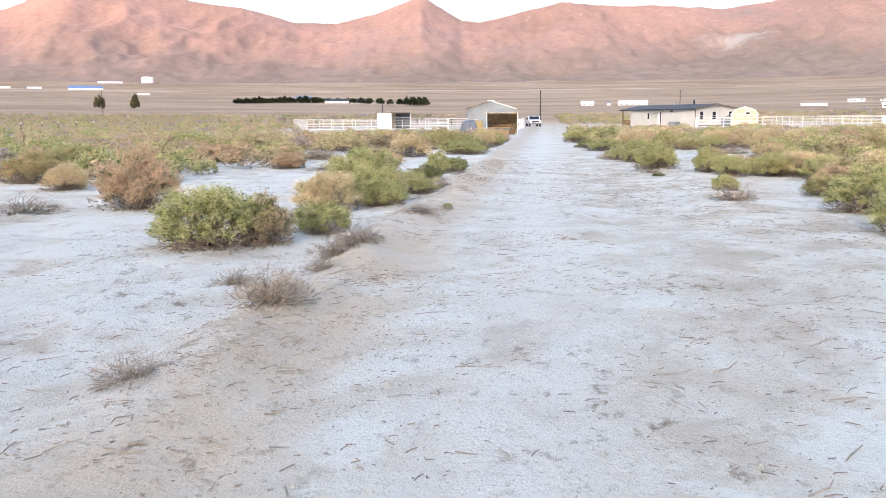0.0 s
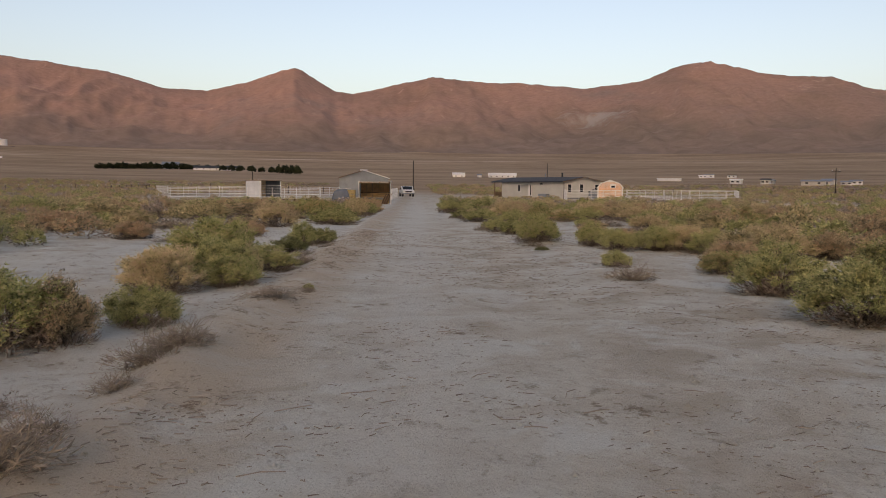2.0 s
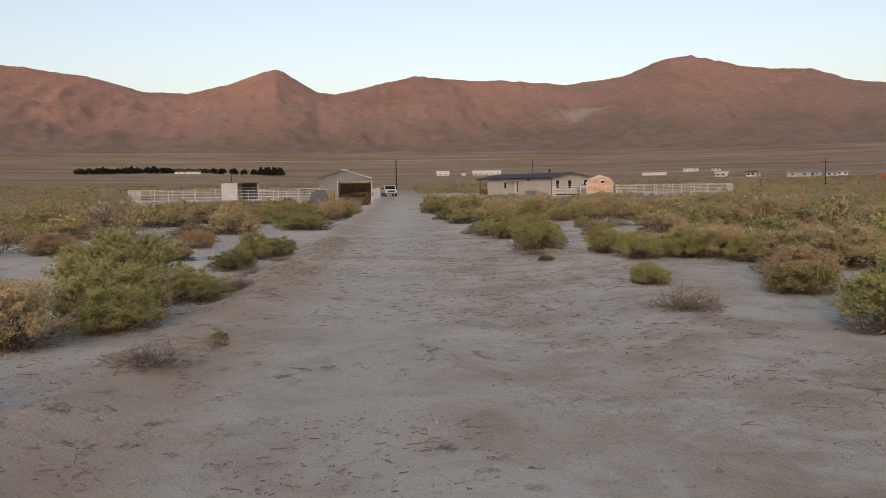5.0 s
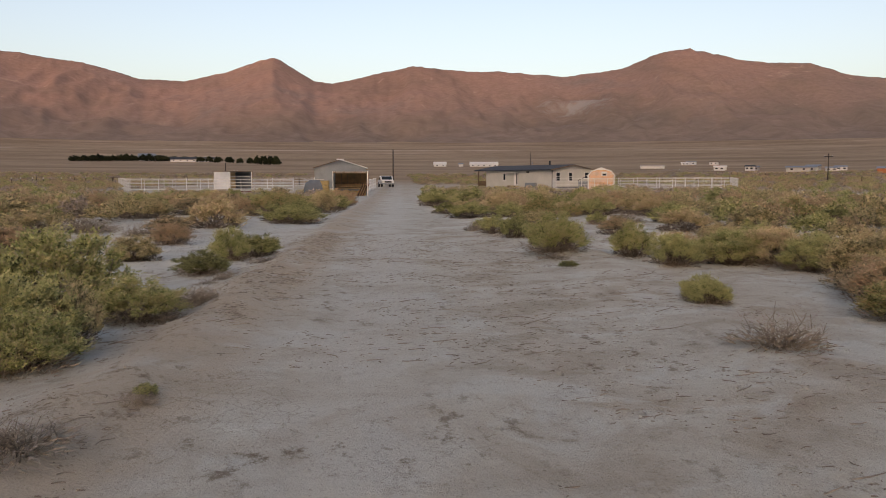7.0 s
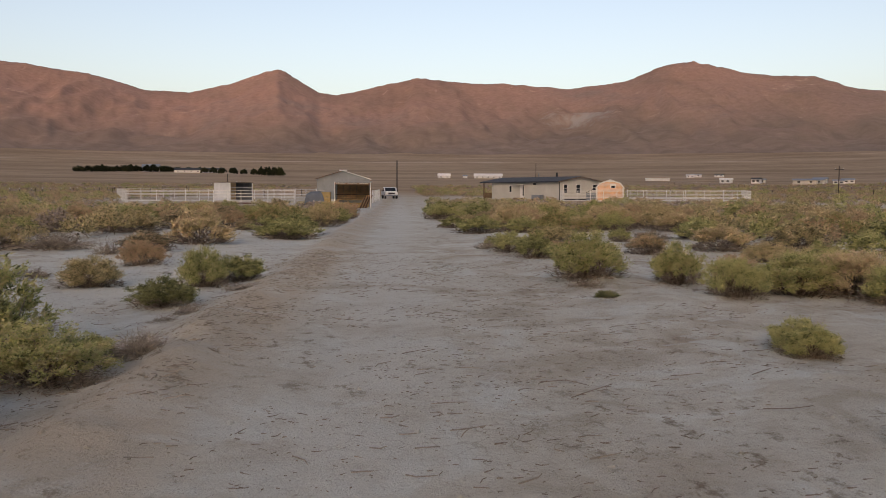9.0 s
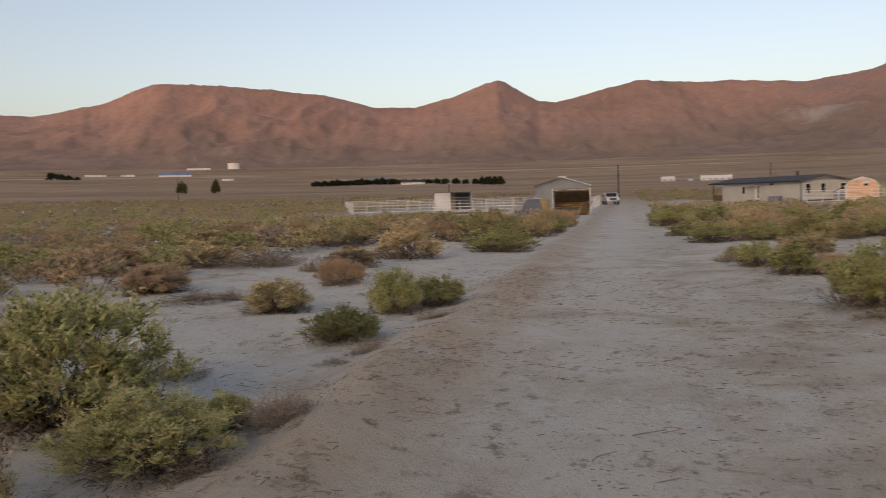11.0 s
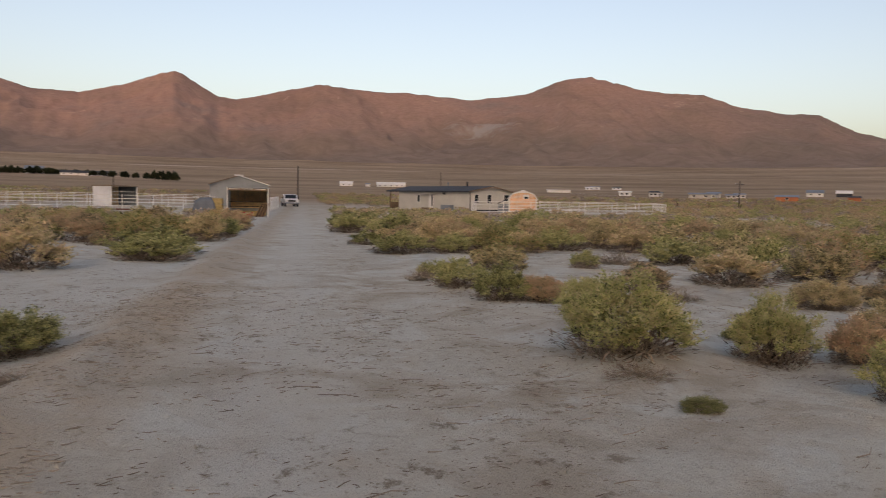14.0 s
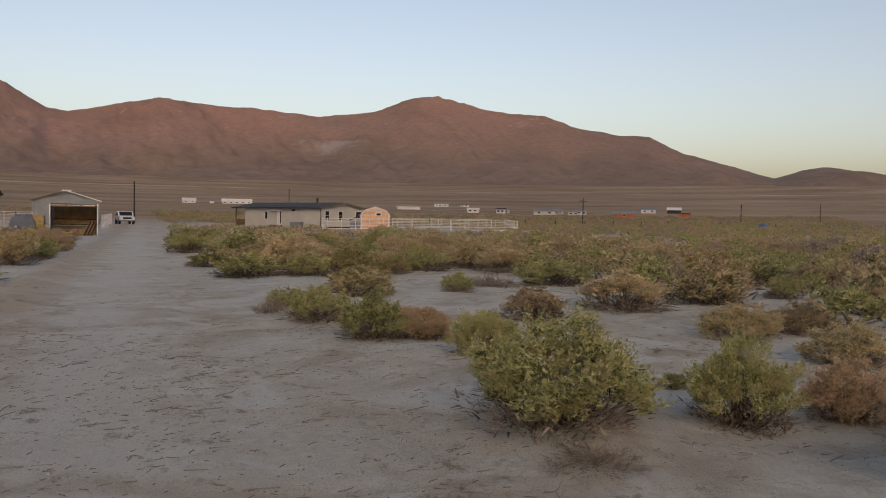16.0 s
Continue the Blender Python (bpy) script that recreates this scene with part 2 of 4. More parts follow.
M_GROUND, M_MOUNTAIN = ground_material(), mountain_material()
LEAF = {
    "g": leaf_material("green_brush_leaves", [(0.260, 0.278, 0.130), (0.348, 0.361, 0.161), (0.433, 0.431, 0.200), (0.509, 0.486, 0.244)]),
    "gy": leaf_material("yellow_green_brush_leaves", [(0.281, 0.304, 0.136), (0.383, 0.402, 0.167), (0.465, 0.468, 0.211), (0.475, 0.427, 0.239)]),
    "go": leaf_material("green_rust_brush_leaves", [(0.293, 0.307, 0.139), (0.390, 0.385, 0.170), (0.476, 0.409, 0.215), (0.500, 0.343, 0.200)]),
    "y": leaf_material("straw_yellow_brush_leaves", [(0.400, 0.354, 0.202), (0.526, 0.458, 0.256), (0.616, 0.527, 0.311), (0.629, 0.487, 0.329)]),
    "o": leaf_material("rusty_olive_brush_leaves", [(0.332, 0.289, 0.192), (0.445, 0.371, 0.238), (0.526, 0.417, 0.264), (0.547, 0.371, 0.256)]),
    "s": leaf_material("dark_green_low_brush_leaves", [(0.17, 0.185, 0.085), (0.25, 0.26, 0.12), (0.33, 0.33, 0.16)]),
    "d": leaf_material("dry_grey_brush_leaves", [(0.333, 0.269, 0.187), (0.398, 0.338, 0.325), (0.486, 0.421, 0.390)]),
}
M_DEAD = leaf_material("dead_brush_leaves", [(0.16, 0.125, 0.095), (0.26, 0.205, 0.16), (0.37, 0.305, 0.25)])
M_TWIG = worn("grey_brown_twig", (0.14, 0.105, 0.08), 0.9, 0, 8, 0.5, 80)
M_DRYTWIG = worn("bleached_dry_twig", (0.36, 0.30, 0.235), 0.9, 0, 8, 0.5, 80)
M_LITTER = worn("dark_plant_litter", (0.25, 0.195, 0.15), 0.95, 0, 5, 0.45, 40)
M_GALV = worn("galvanised_sheet", (0.24, 0.275, 0.315), 0.5, 0.35, 0.8, 0.2, 30)
M_WHITEMETAL = worn("white_ribbed_sheet", (0.74, 0.76, 0.79), 0.5, 0.1, 0.7, 0.15, 30)
M_PIPE = worn("pale_pipe_rail", (0.85, 0.85, 0.84), 0.5, 0.0, 1.5, 0.15, 40)
M_OSB = worn("tan_plywood", (0.78, 0.56, 0.32), 0.85, 0, 2.5, 0.3, 40)
M_ROUGHWOOD = worn("weathered_board", (0.26, 0.18, 0.12), 0.9, 0, 2.0, 0.4, 30)
M_SIDING = worn("beige_house_siding", (0.56, 0.545, 0.50), 0.75, 0, 0.6, 0.12, 25)
M_ROOF = worn("charcoal_shingle", (0.045, 0.05, 0.06), 0.9, 0, 1.2, 0.35, 12)
M_WHITE = worn("white_paint", (0.80, 0.79, 0.77), 0.6, 0, 1.5, 0.12, 40)
M_DARK = worn("dark_opening_paint", (0.035, 0.035, 0.04), 0.8, 0, 2, 0.3, 30)
M_SHEDWOOD = worn("orange_cedar_board", (0.85, 0.50, 0.30), 0.8, 0, 1.6, 0.3, 25)
M_TARP = worn("blue_grey_tarp", (0.10, 0.13, 0.17), 0.55, 0, 1.5, 0.3, 12, 0.5)
M_HAY = worn("straw_hay", (0.42, 0.32, 0.15), 0.95, 0, 6, 0.4, 60, 0.6)
M_RED = worn("red_plastic", (0.50, 0.05, 0.025), 0.45, 0, 3, 0.2, 40)
M_POLE = worn("creosote_pole", (0.055, 0.04, 0.032), 0.9, 0, 1, 0.3, 20)
M_PAINT = worn("white_car_paint", (0.75, 0.77, 0.80), 0.3, 0, 2, 0.06, 50, 0.02)
M_TYRE = worn("black_tyre", (0.02, 0.02, 0.02), 0.85, 0, 4, 0.2, 50)
M_HEDGE = leaf_material("dark_conifer_leaves", [(0.025, 0.035, 0.018), (0.04, 0.05, 0.025), (0.06, 0.065, 0.03)])
M_TREE = leaf_material("olive_tree_leaves", [(0.06, 0.06, 0.03), (0.10, 0.095, 0.045), (0.14, 0.12, 0.06)])
M_BLUE = worn("blue_paint", (0.12, 0.22, 0.42), 0.5, 0, 2, 0.2, 30)
M_ORANGE = worn("orange_painted_wall", (0.55, 0.20, 0.09), 0.8, 0, 1, 0.2, 20)
M_RUST = worn("rusty_steel_plate", (0.20, 0.075, 0.045), 0.85, 0.2, 2, 0.4, 30)


def glass():
    m, nt, b = material("dark_window_glass")
    b.inputs["Base Color"].default_value = (0.02, 0.025, 0.03, 1)
    b.inputs["Roughness"].default_value = 0.06
    return m


M_GLASS = glass()


# ---- shared builders ----
def part(name, bm, mat, parent=None, label=""):
    me = bpy.data.meshes.new(name)
    bm.to_mesh(me)
    bm.free()
    me.materials.append(mat)
    ob = new(name, me)
    if parent is not None:
        ob.parent = parent
    if label:
        ob["label"] = label
    return ob


def thing(name, x, y, z, turn=0.0, label="", category="", group=""):
    ob = new(name)
    ob.matrix_world = pose(x, y, z, 0, 0, turn)
    return tagged(ob, label, category, group)


def box(bm, x0, x1, y0, y1, z0, z1, m=None):
    """A block, with an optional pose."""
    vs = bmesh.ops.create_cube(bm, size=1)["verts"]
    for v in vs:
        v.co = Vector((x0 + (v.co.x + 0.5) * (x1 - x0), y0 + (v.co.y + 0.5) * (y1 - y0), z0 + (v.co.z + 0.5) * (z1 - z0)))
        if m is not None:
            v.co = m @ v.co
    return bm


def blk(*a):
    return box(bmesh.new(), *a)


def tube(bm, a, b, r0, r1=None, n=8):
    a, b = Vector(a), Vector(b)
    r1 = r0 if r1 is None else r1
    q = (b - a).to_track_quat("Z", "Y").to_matrix()
    rings = []
    for p, r in ((a, r0), (b, r1)):
        rings.append([bm.verts.new(p + q @ Vector((r * math.cos(k * 2 * math.pi / n), r * math.sin(k * 2 * math.pi / n), 0))) for k in range(n)])
    for k in range(n):
        bm.faces.new((rings[0][k], rings[0][(k + 1) % n], rings[1][(k + 1) % n], rings[1][k]))
    bm.faces.new(rings[0][::-1])
    bm.faces.new(rings[1])
    return bm


def prism(bm, outline, y0, y1):
    """An outline in x and z pushed from y0 to y1."""
    f = [bm.verts.new((x, y0, z)) for x, z in outline]
    g = [bm.verts.new((x, y1, z)) for x, z in outline]
    n = len(outline)
    bm.faces.new(f)
    bm.faces.new(g[::-1])
    for k in range(n):
        bm.faces.new((f[k], g[k], g[(k + 1) % n], f[(k + 1) % n]))
    bmesh.ops.recalc_face_normals(bm, faces=bm.faces)
    return bm


def array_mesh(name, verts, faces, mat, smooth=False):
    me = bpy.data.meshes.new(name)
    faces = np.asarray(faces, dtype=np.int32)
    k = faces.shape[1]
    me.vertices.add(len(verts))
    me.vertices.foreach_set("co", np.asarray(verts, dtype=np.float32).ravel())
    me.loops.add(faces.size)
    me.loops.foreach_set("vertex_index", faces.ravel())
    me.polygons.add(len(faces))
    me.polygons.foreach_set("loop_start", np.arange(0, faces.size, k, dtype=np.int32))
    if smooth:
        me.polygons.foreach_set("use_smooth", np.ones(len(faces), dtype=bool))
    me.update(calc_edges=True)
    if mat is not None:
        me.materials.append(mat)
    return me


_lattice = np.random.RandomState(7).rand(257, 257)


def vnoise(x, y):
    x, y = np.asarray(x, float), np.asarray(y, float)
    xi, yi = np.floor(x).astype(int), np.floor(y).astype(int)
    fx, fy = x - xi, y - yi
    fx, fy = fx * fx * (3 - 2 * fx), fy * fy * (3 - 2 * fy)
    a, b = _lattice[xi % 256, yi % 256], _lattice[(xi + 1) % 256, yi % 256]
    c, d = _lattice[xi % 256, (yi + 1) % 256], _lattice[(xi + 1) % 256, (yi + 1) % 256]
    return (a * (1 - fx) + b * fx) * (1 - fy) + (c * (1 - fx) + d * fx) * fy


def fbm(x, y, octaves=4, gain=0.5):
    s, a, t = 0.0, 1.0, 0.0
    for o in range(octaves):
        s = s + a * vnoise(x * 2 ** o + 31.7 * o, y * 2 ** o + 17.3 * o)
        t += a
        a *= gain
    return s / t


# ---- the ground, one sheet from the road to the foot of the mountains ----
def plain_height(x, y):
    r = np.hypot(x, y)
    return np.interp(r, (0, 95, 130, 200, 300, 700, 1200, 2000, 2600, 4500), (0, 0, 0.3, 0.6, 2.0, 11.5, 31, 74, 118, 118))


def bump_at(v, centre, width):
    return np.exp(-((v - centre) / width) ** 2)


def ground_height(x, y):
    x, y = np.asarray(x, float), np.asarray(y, float)
    z = plain_height(x, y)
    near = np.clip(1 - np.hypot(x, y - 25) / 140, 0, 1)
    edge = -2.15 + 0.35 * (fbm(y * 0.35 + 3, y * 0 + 5, 3) - 0.5) * 2
    berm = 0.17 * bump_at(x, edge, 0.38) * np.clip(fbm(y * 0.5, x * 0.5, 3) * 2.2 - 0.35, 0.15, 1.3)
    flat = -0.07 / (1 + np.exp(np.clip((x - edge + 0.45) * 8, -60, 60)))
    right = 0.10 * bump_at(x, 3.7 + 0.5 * (fbm(y * 0.3, y * 0 + 9, 2) - 0.5), 0.8) * np.clip(fbm(y * 0.25 + 40, x * 0.2, 3) * 2.4 - 0.6, 0, 1.2)
    ruts = -0.022 * (bump_at(x, -0.55, 0.28) + bump_at(x, 1.15, 0.28)) * (0.5 + fbm(y * 0.4, x, 2))
    lumps = 0.05 * (fbm(x * 0.9, y * 0.9, 3) - 0.5) + 0.055 * (fbm(x * 3.3, y * 3.3, 3, 0.6) - 0.5)
    rough = np.clip(np.abs(x - 0.3) / 2.4, 0.35, 1.6)
    return z + near * (berm + flat + right + ruts + lumps * rough) - 0.02 * near


def graded(lo, fine_lo, fine_hi, hi, step, growth):
    mid = list(np.arange(fine_lo, fine_hi + step / 2, step))
    up, s, v = [], step, mid[-1]
    while v < hi:
        s = min(s * growth, 160)
        v += s
        up.append(min(v, hi))
    dn, s, v = [], step, mid[0]
    while v > lo:
        s = min(s * growth, 160)
        v -= s
        dn.append(max(v, lo))
    return np.array(dn[::-1] + mid + up)


def build_ground():
    xs = graded(-5000, -6.0, 6.5, 5000, 0.085, 1.055)
    ys = graded(-5000, 0.0, 31.0, 3000, 0.10, 1.055)
    gx, gy = np.meshgrid(xs, ys)
    gz = ground_height(gx, gy)
    nx, ny = len(xs), len(ys)
    i = np.arange(nx * ny).reshape(ny, nx)
    f = np.stack([i[:-1, :-1], i[:-1, 1:], i[1:, 1:], i[1:, :-1]], -1).reshape(-1, 4)
    me = array_mesh("ground", np.stack([gx, gy, gz], -1).reshape(-1, 3), f, M_GROUND, True)
    tagged(new("ground", me), "pale dusty desert soil with a beaten dirt road", "ground", kind="structure")


build_ground()


def gz(x, y):
    return float(ground_height(x, y))


# ---- mountains: crest heights in degrees over the plain, by bearing ----
CREST_AZ = (-64, -52, -44, -38, -34, -31, -28, -24, -20, -17, -14, -11.5, -9.6, -8.4, -7.2, -5.7, -4.4, -2, 0.7, 5, 8, 11, 14.8, 17, 18.7, 20.3, 23, 26.4, 28.2, 31.5, 33.4, 35.4, 39, 41.2, 42.7, 44.3, 47.6, 55, 64)
CREST_ALT = (5.2, 5.5, 5.95, 5.7, 6.6, 7.85, 7.9, 7.6, 7.2, 6.35, 6.25, 6.9, 7.6, 8.08, 7.4, 6.5, 6.33, 6.9, 7.5, 7.2, 7.1, 6.77, 7.2, 8.0, 8.27, 8.1, 7.35, 7.1, 6.4, 5.78, 5.7, 4.65, 3.6, 2.97, 3.5, 3.69, 3.05, 3.0, 3.4)


def build_mountains():
    az = np.arange(-64, 64.01, 0.16)
    rs = np.linspace(2350, 4400, 92)
    a, r = np.meshgrid(np.radians(az), rs)
    x, y = r * np.sin(a), r * np.cos(a)
    deg = np.degrees(a)
    alt = np.interp(deg, CREST_AZ, CREST_ALT) + 0.16 * (fbm(deg * 0.9 + 50, deg * 0 + 2, 4) - 0.5) + 0.07 * (fbm(deg * 4.5, deg * 0 + 8, 3, 0.6) - 0.5)
    rc = 3500.0
    crest = rc * np.tan(np.radians(alt)) + 1.6
    base = 98.0
    u = np.clip((r - 2380) / (rc - 2380), 0, 1)
    back = np.clip((r - rc) / 900, 0, 1)
    spur = np.abs(fbm(x / 260 + 9, y / 520 + 4, 4, 0.55) - 0.5) * 2
    ravine = np.abs(fbm(x / 95 + 3, y / 260 + 14, 4, 0.55) - 0.5) * 2
    mid = 4 * u * (1 - u)
    shape = u ** 1.35 + mid * (0.22 * (0.42 - spur) + 0.06 * (0.4 - ravine))
    z = base + (crest - base) * np.clip(shape, 0, 1.02) - back * 220
    # rounded foothills before the range
    for ha, hr, hw, hd, hh in ((2.5, 2780, 330, 220, 95), (-17, 2760, 300, 230, 60), (28, 2800, 260, 230, 50), (37.5, 2640, 120, 120, 55), (46, 2700, 330, 160, 50), (-38, 2800, 420, 230, 75)):
        hx, hy = hr * math.sin(radians(ha)), hr * math.cos(radians(ha))
        z = np.maximum(z, base - 25 + (hh + 25) * np.exp(-((x - hx) / hw) ** 2 - ((y - hy) / hd) ** 2) * (0.9 + 0.2 * fbm(x / 120, y / 120, 3)) + 30 * u)
    crag = np.clip((alt - 7.3) / 0.8, 0, 1) * np.clip(u * 6 - 4.6, 0, 1)
    z = z + crag * 22 * (fbm(x / 28, y / 60, 3) - 0.5) * (1 - back)
    z[0, :] = 60
    n, k = z.shape
    i = np.arange(n * k).reshape(n, k)
    f = np.stack([i[:-1, :-1], i[:-1, 1:], i[1:, 1:], i[1:, :-1]], -1).reshape(-1, 4)
    me = array_mesh("mountain_range", np.stack([x, y, z], -1).reshape(-1, 3), f, M_MOUNTAIN, True)
    tagged(new("mountain_range", me), "bare reddish-brown desert mountains in last evening sun", "mountain", kind="structure")
    # unseen ridge added behind the walker, to hold back the sun from the valley
    az = np.arange(64, 296.01, 1.0)
    rs = np.linspace(18000, 24800, 22)
    a, r = np.meshgrid(np.radians(az), rs)
    x, y = r * np.sin(a), r * np.cos(a)
    top = 300 + RIDGE * np.clip(-np.cos(a), 0, 1) ** 0.7 + RIDGE_LEAN * np.clip((x + 1500) / 3000, -1, 1) * np.clip(-np.cos(a), 0, 1)
    u = np.clip((r - 18000) / 2000, 0, 1)
    z = 60 + (top - 60) * (u * u * (3 - 2 * u)) * (0.98 + 0.04 * fbm(x / 840, y / 840, 3)) - np.clip((r - 20000) / 4800, 0, 1) * 600
    n, k = z.shape
    i = np.arange(n * k).reshape(n, k)
    f = np.stack([i[:-1, :-1], i[:-1, 1:], i[1:, 1:], i[1:, :-1]], -1).reshape(-1, 4)
    me = array_mesh("sun_block_ridge", np.stack([x, y, z], -1).reshape(-1, 3), f, M_MOUNTAIN, True)
    tagged(new("sun_block_ridge", me), "unseen bare ridge added to keep the sun off the valley", "mountain", kind="structure")


build_mountains()


# ---- brush ----
def slivers_from(p, along, side, half_w, length):
    """Narrow leaves: two root corners and a tip."""
    v = np.stack([p + side * half_w[:, None], p - side * half_w[:, None], p + along * length[:, None]], 1)
    n = len(p)
    return v.reshape(-1, 3), np.arange(n * 3).reshape(n, 3)


def unit(v):
    return v / np.maximum(np.linalg.norm(v, axis=1), 1e-6)[:, None]


def foliage_arrays(rng, clumps, sprays, leaves, size, slim=0.2):
    """Leaves of a brush one metre wide and one metre high: clumps on an uneven dome, sprays in them, leaves along the sprays."""
    th = rng.uniform(0, 2 * math.pi, clumps)
    ph = np.arccos(rng.uniform(0.0, 1, clumps) ** 1.1)
    rad = rng.uniform(0.55, 1.0, clumps) ** 0.7
    lobes = 0.97 + 0.13 * np.sin(th * 2 + rng.uniform(0, 6)) + 0.10 * np.sin(th * 5 + rng.uniform(0, 6))
    cx = 0.43 * rad * lobes * np.sin(ph) * np.cos(th)
    cy = 0.43 * rad * lobes * np.sin(ph) * np.sin(th)
    cz = 0.15 + 0.68 * rad * np.cos(ph) ** 0.7 * rng.uniform(0.62, 1.1, clumps)
    c = np.stack([cx, cy, cz], 1)
    out = unit(np.stack([cx * 1.6, cy * 1.6, cz * 0.9 + 0.12], 1))
    cr = rng.uniform(0.04, 0.10, clumps)
    k = np.repeat(np.arange(clumps), sprays)
    root = c[k] + rng.normal(0, 1, (len(k), 3)) * (cr[k] * 0.48)[:, None]
    dirn = unit(out[k] + rng.normal(0, 0.42, (len(k), 3)) + np.array([0, 0, 0.75]))
    slen = rng.uniform(0.04, 0.17, len(k))
    s = np.repeat(np.arange(len(k)), leaves)
    t = rng.uniform(0, 1, len(s))
    p = root[s] + dirn[s] * (slen[s] * t)[:, None] + rng.normal(0, 0.006, (len(s), 3))
    p[:, 2] = np.maximum(p[:, 2], 0.02)
    along = unit(dirn[s] * 0.9 + rng.normal(0, 0.48, (len(s), 3)))
    side = unit(np.cross(along, rng.normal(0, 1, (len(s), 3))))
    ln = rng.uniform(0.6, 1.3, len(s)) * size
    return (*slivers_from(p, along, side, ln * slim, ln), c)


def branch_arrays(rng, ends, thick, n_side=3, wander=0.05):
    """Crooked stems from the root crown to each end point."""
    vs, fs, at = [], [], 0
    for e in ends:
        start = np.array([rng.normal(0, 0.07), rng.normal(0, 0.07), -0.03])
        pts = [start + (e - start) * q + np.array([0, 0, -0.07 * math.sin(q * math.pi)]) + (rng.normal(0, wander, 3) if 0 < q < 1 else 0) for q in (0, 0.35, 0.7, 1.0)]
        for j, p in enumerate(pts):
            r = thick * (1 - 0.26 * j)
            for m in range(n_side):
                w = m * 2 * math.pi / n_side
                vs.append(p + np.array([r * math.cos(w), r * math.sin(w), 0.3 * r * math.sin(w)]))
        for j in range(len(pts) - 1):
            for m in range(n_side):
                o, q = at + j * n_side, (m + 1) % n_side
                fs.append((o + m, o + q, o + n_side + q, o + n_side + m))
        at += len(pts) * n_side
    return np.array(vs), np.array(fs)


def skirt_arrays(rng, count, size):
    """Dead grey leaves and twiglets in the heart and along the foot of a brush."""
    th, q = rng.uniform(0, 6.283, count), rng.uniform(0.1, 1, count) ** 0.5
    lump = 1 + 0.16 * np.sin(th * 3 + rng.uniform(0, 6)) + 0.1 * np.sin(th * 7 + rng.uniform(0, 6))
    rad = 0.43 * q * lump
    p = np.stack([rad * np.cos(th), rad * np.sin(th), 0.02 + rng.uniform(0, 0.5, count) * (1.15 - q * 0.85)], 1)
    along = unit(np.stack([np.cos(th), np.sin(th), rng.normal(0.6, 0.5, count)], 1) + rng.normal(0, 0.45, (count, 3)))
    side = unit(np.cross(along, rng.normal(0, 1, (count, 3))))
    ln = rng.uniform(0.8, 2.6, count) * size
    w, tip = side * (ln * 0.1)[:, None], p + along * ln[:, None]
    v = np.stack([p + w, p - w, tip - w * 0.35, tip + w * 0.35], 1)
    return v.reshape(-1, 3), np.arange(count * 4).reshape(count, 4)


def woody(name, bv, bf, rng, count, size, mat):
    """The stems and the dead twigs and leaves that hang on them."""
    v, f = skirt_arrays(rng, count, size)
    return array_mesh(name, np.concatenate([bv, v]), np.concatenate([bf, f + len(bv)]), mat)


def brush_mesh(seed, clumps, sprays, leaves, size, stems):
    rng = np.random.RandomState(seed)
    v, f, c = foliage_arrays(rng, clumps, sprays, leaves, size)
    fol = array_mesh("foliage", v, f, M_TWIG)
    ends = c[rng.permutation(len(c))[:stems]] if stems <= len(c) else np.concatenate([c, c[rng.randint(0, len(c), stems - len(c))] * rng.uniform(0.5, 1.15, (stems - len(c), 1))])
    th = rng.uniform(0, 6.283, stems // 2)
    skirt = np.stack([0.43 * np.cos(th), 0.43 * np.sin(th), rng.uniform(0.02, 0.25, stems // 2)], 1) * rng.uniform(0.7, 1.1, (stems // 2, 1))
    bv, bf = branch_arrays(rng, np.concatenate([ends, skirt]), 0.0085)
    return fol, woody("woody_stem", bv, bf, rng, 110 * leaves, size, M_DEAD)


def dry_mesh(seed, stems):
    rng = np.random.RandomState(seed)
    th, q = rng.uniform(0, 6.283, stems), rng.uniform(0.15, 1, stems)
    ends = np.stack([0.52 * q * np.cos(th), 0.52 * q * np.sin(th), rng.uniform(0.05, 1.0, stems) * (1.1 - 0.7 * q)], 1)
    bv, bf = branch_arrays(rng, ends, 0.0105, 3, 0.09)
    v, f, _ = foliage_arrays(rng, 22, 6, 4, 0.03)
    return array_mesh("foliage", v, f, M_TWIG), woody("woody_stem", bv, bf, rng, 300, 0.06, M_DRYTWIG)


NEAR_BRUSH = [brush_mesh(11 + i, 95, 34, 8, 0.034, 130) for i in range(5)]
MID_BRUSH = [brush_mesh(31 + i, 64, 20, 6, 0.052, 60) for i in range(5)]
DRY_BRUSH = [dry_mesh(51 + i, 120) for i in range(3)]
BRUSH_LABEL = {
    "g": "green leafy desert brush rooted in pale soil", "gy": "yellow-green rounded desert brush beside the road",
    "go": "green desert brush turning rust at its base", "y": "straw-yellow flowering desert brush on pale soil",
    "o": "olive and rust coloured desert brush on soil", "s": "low dark green brush on the pale flat", "d": "dry grey leafless brush lying on the soil"}
_pick = random.Random(5)
SPOTS = []


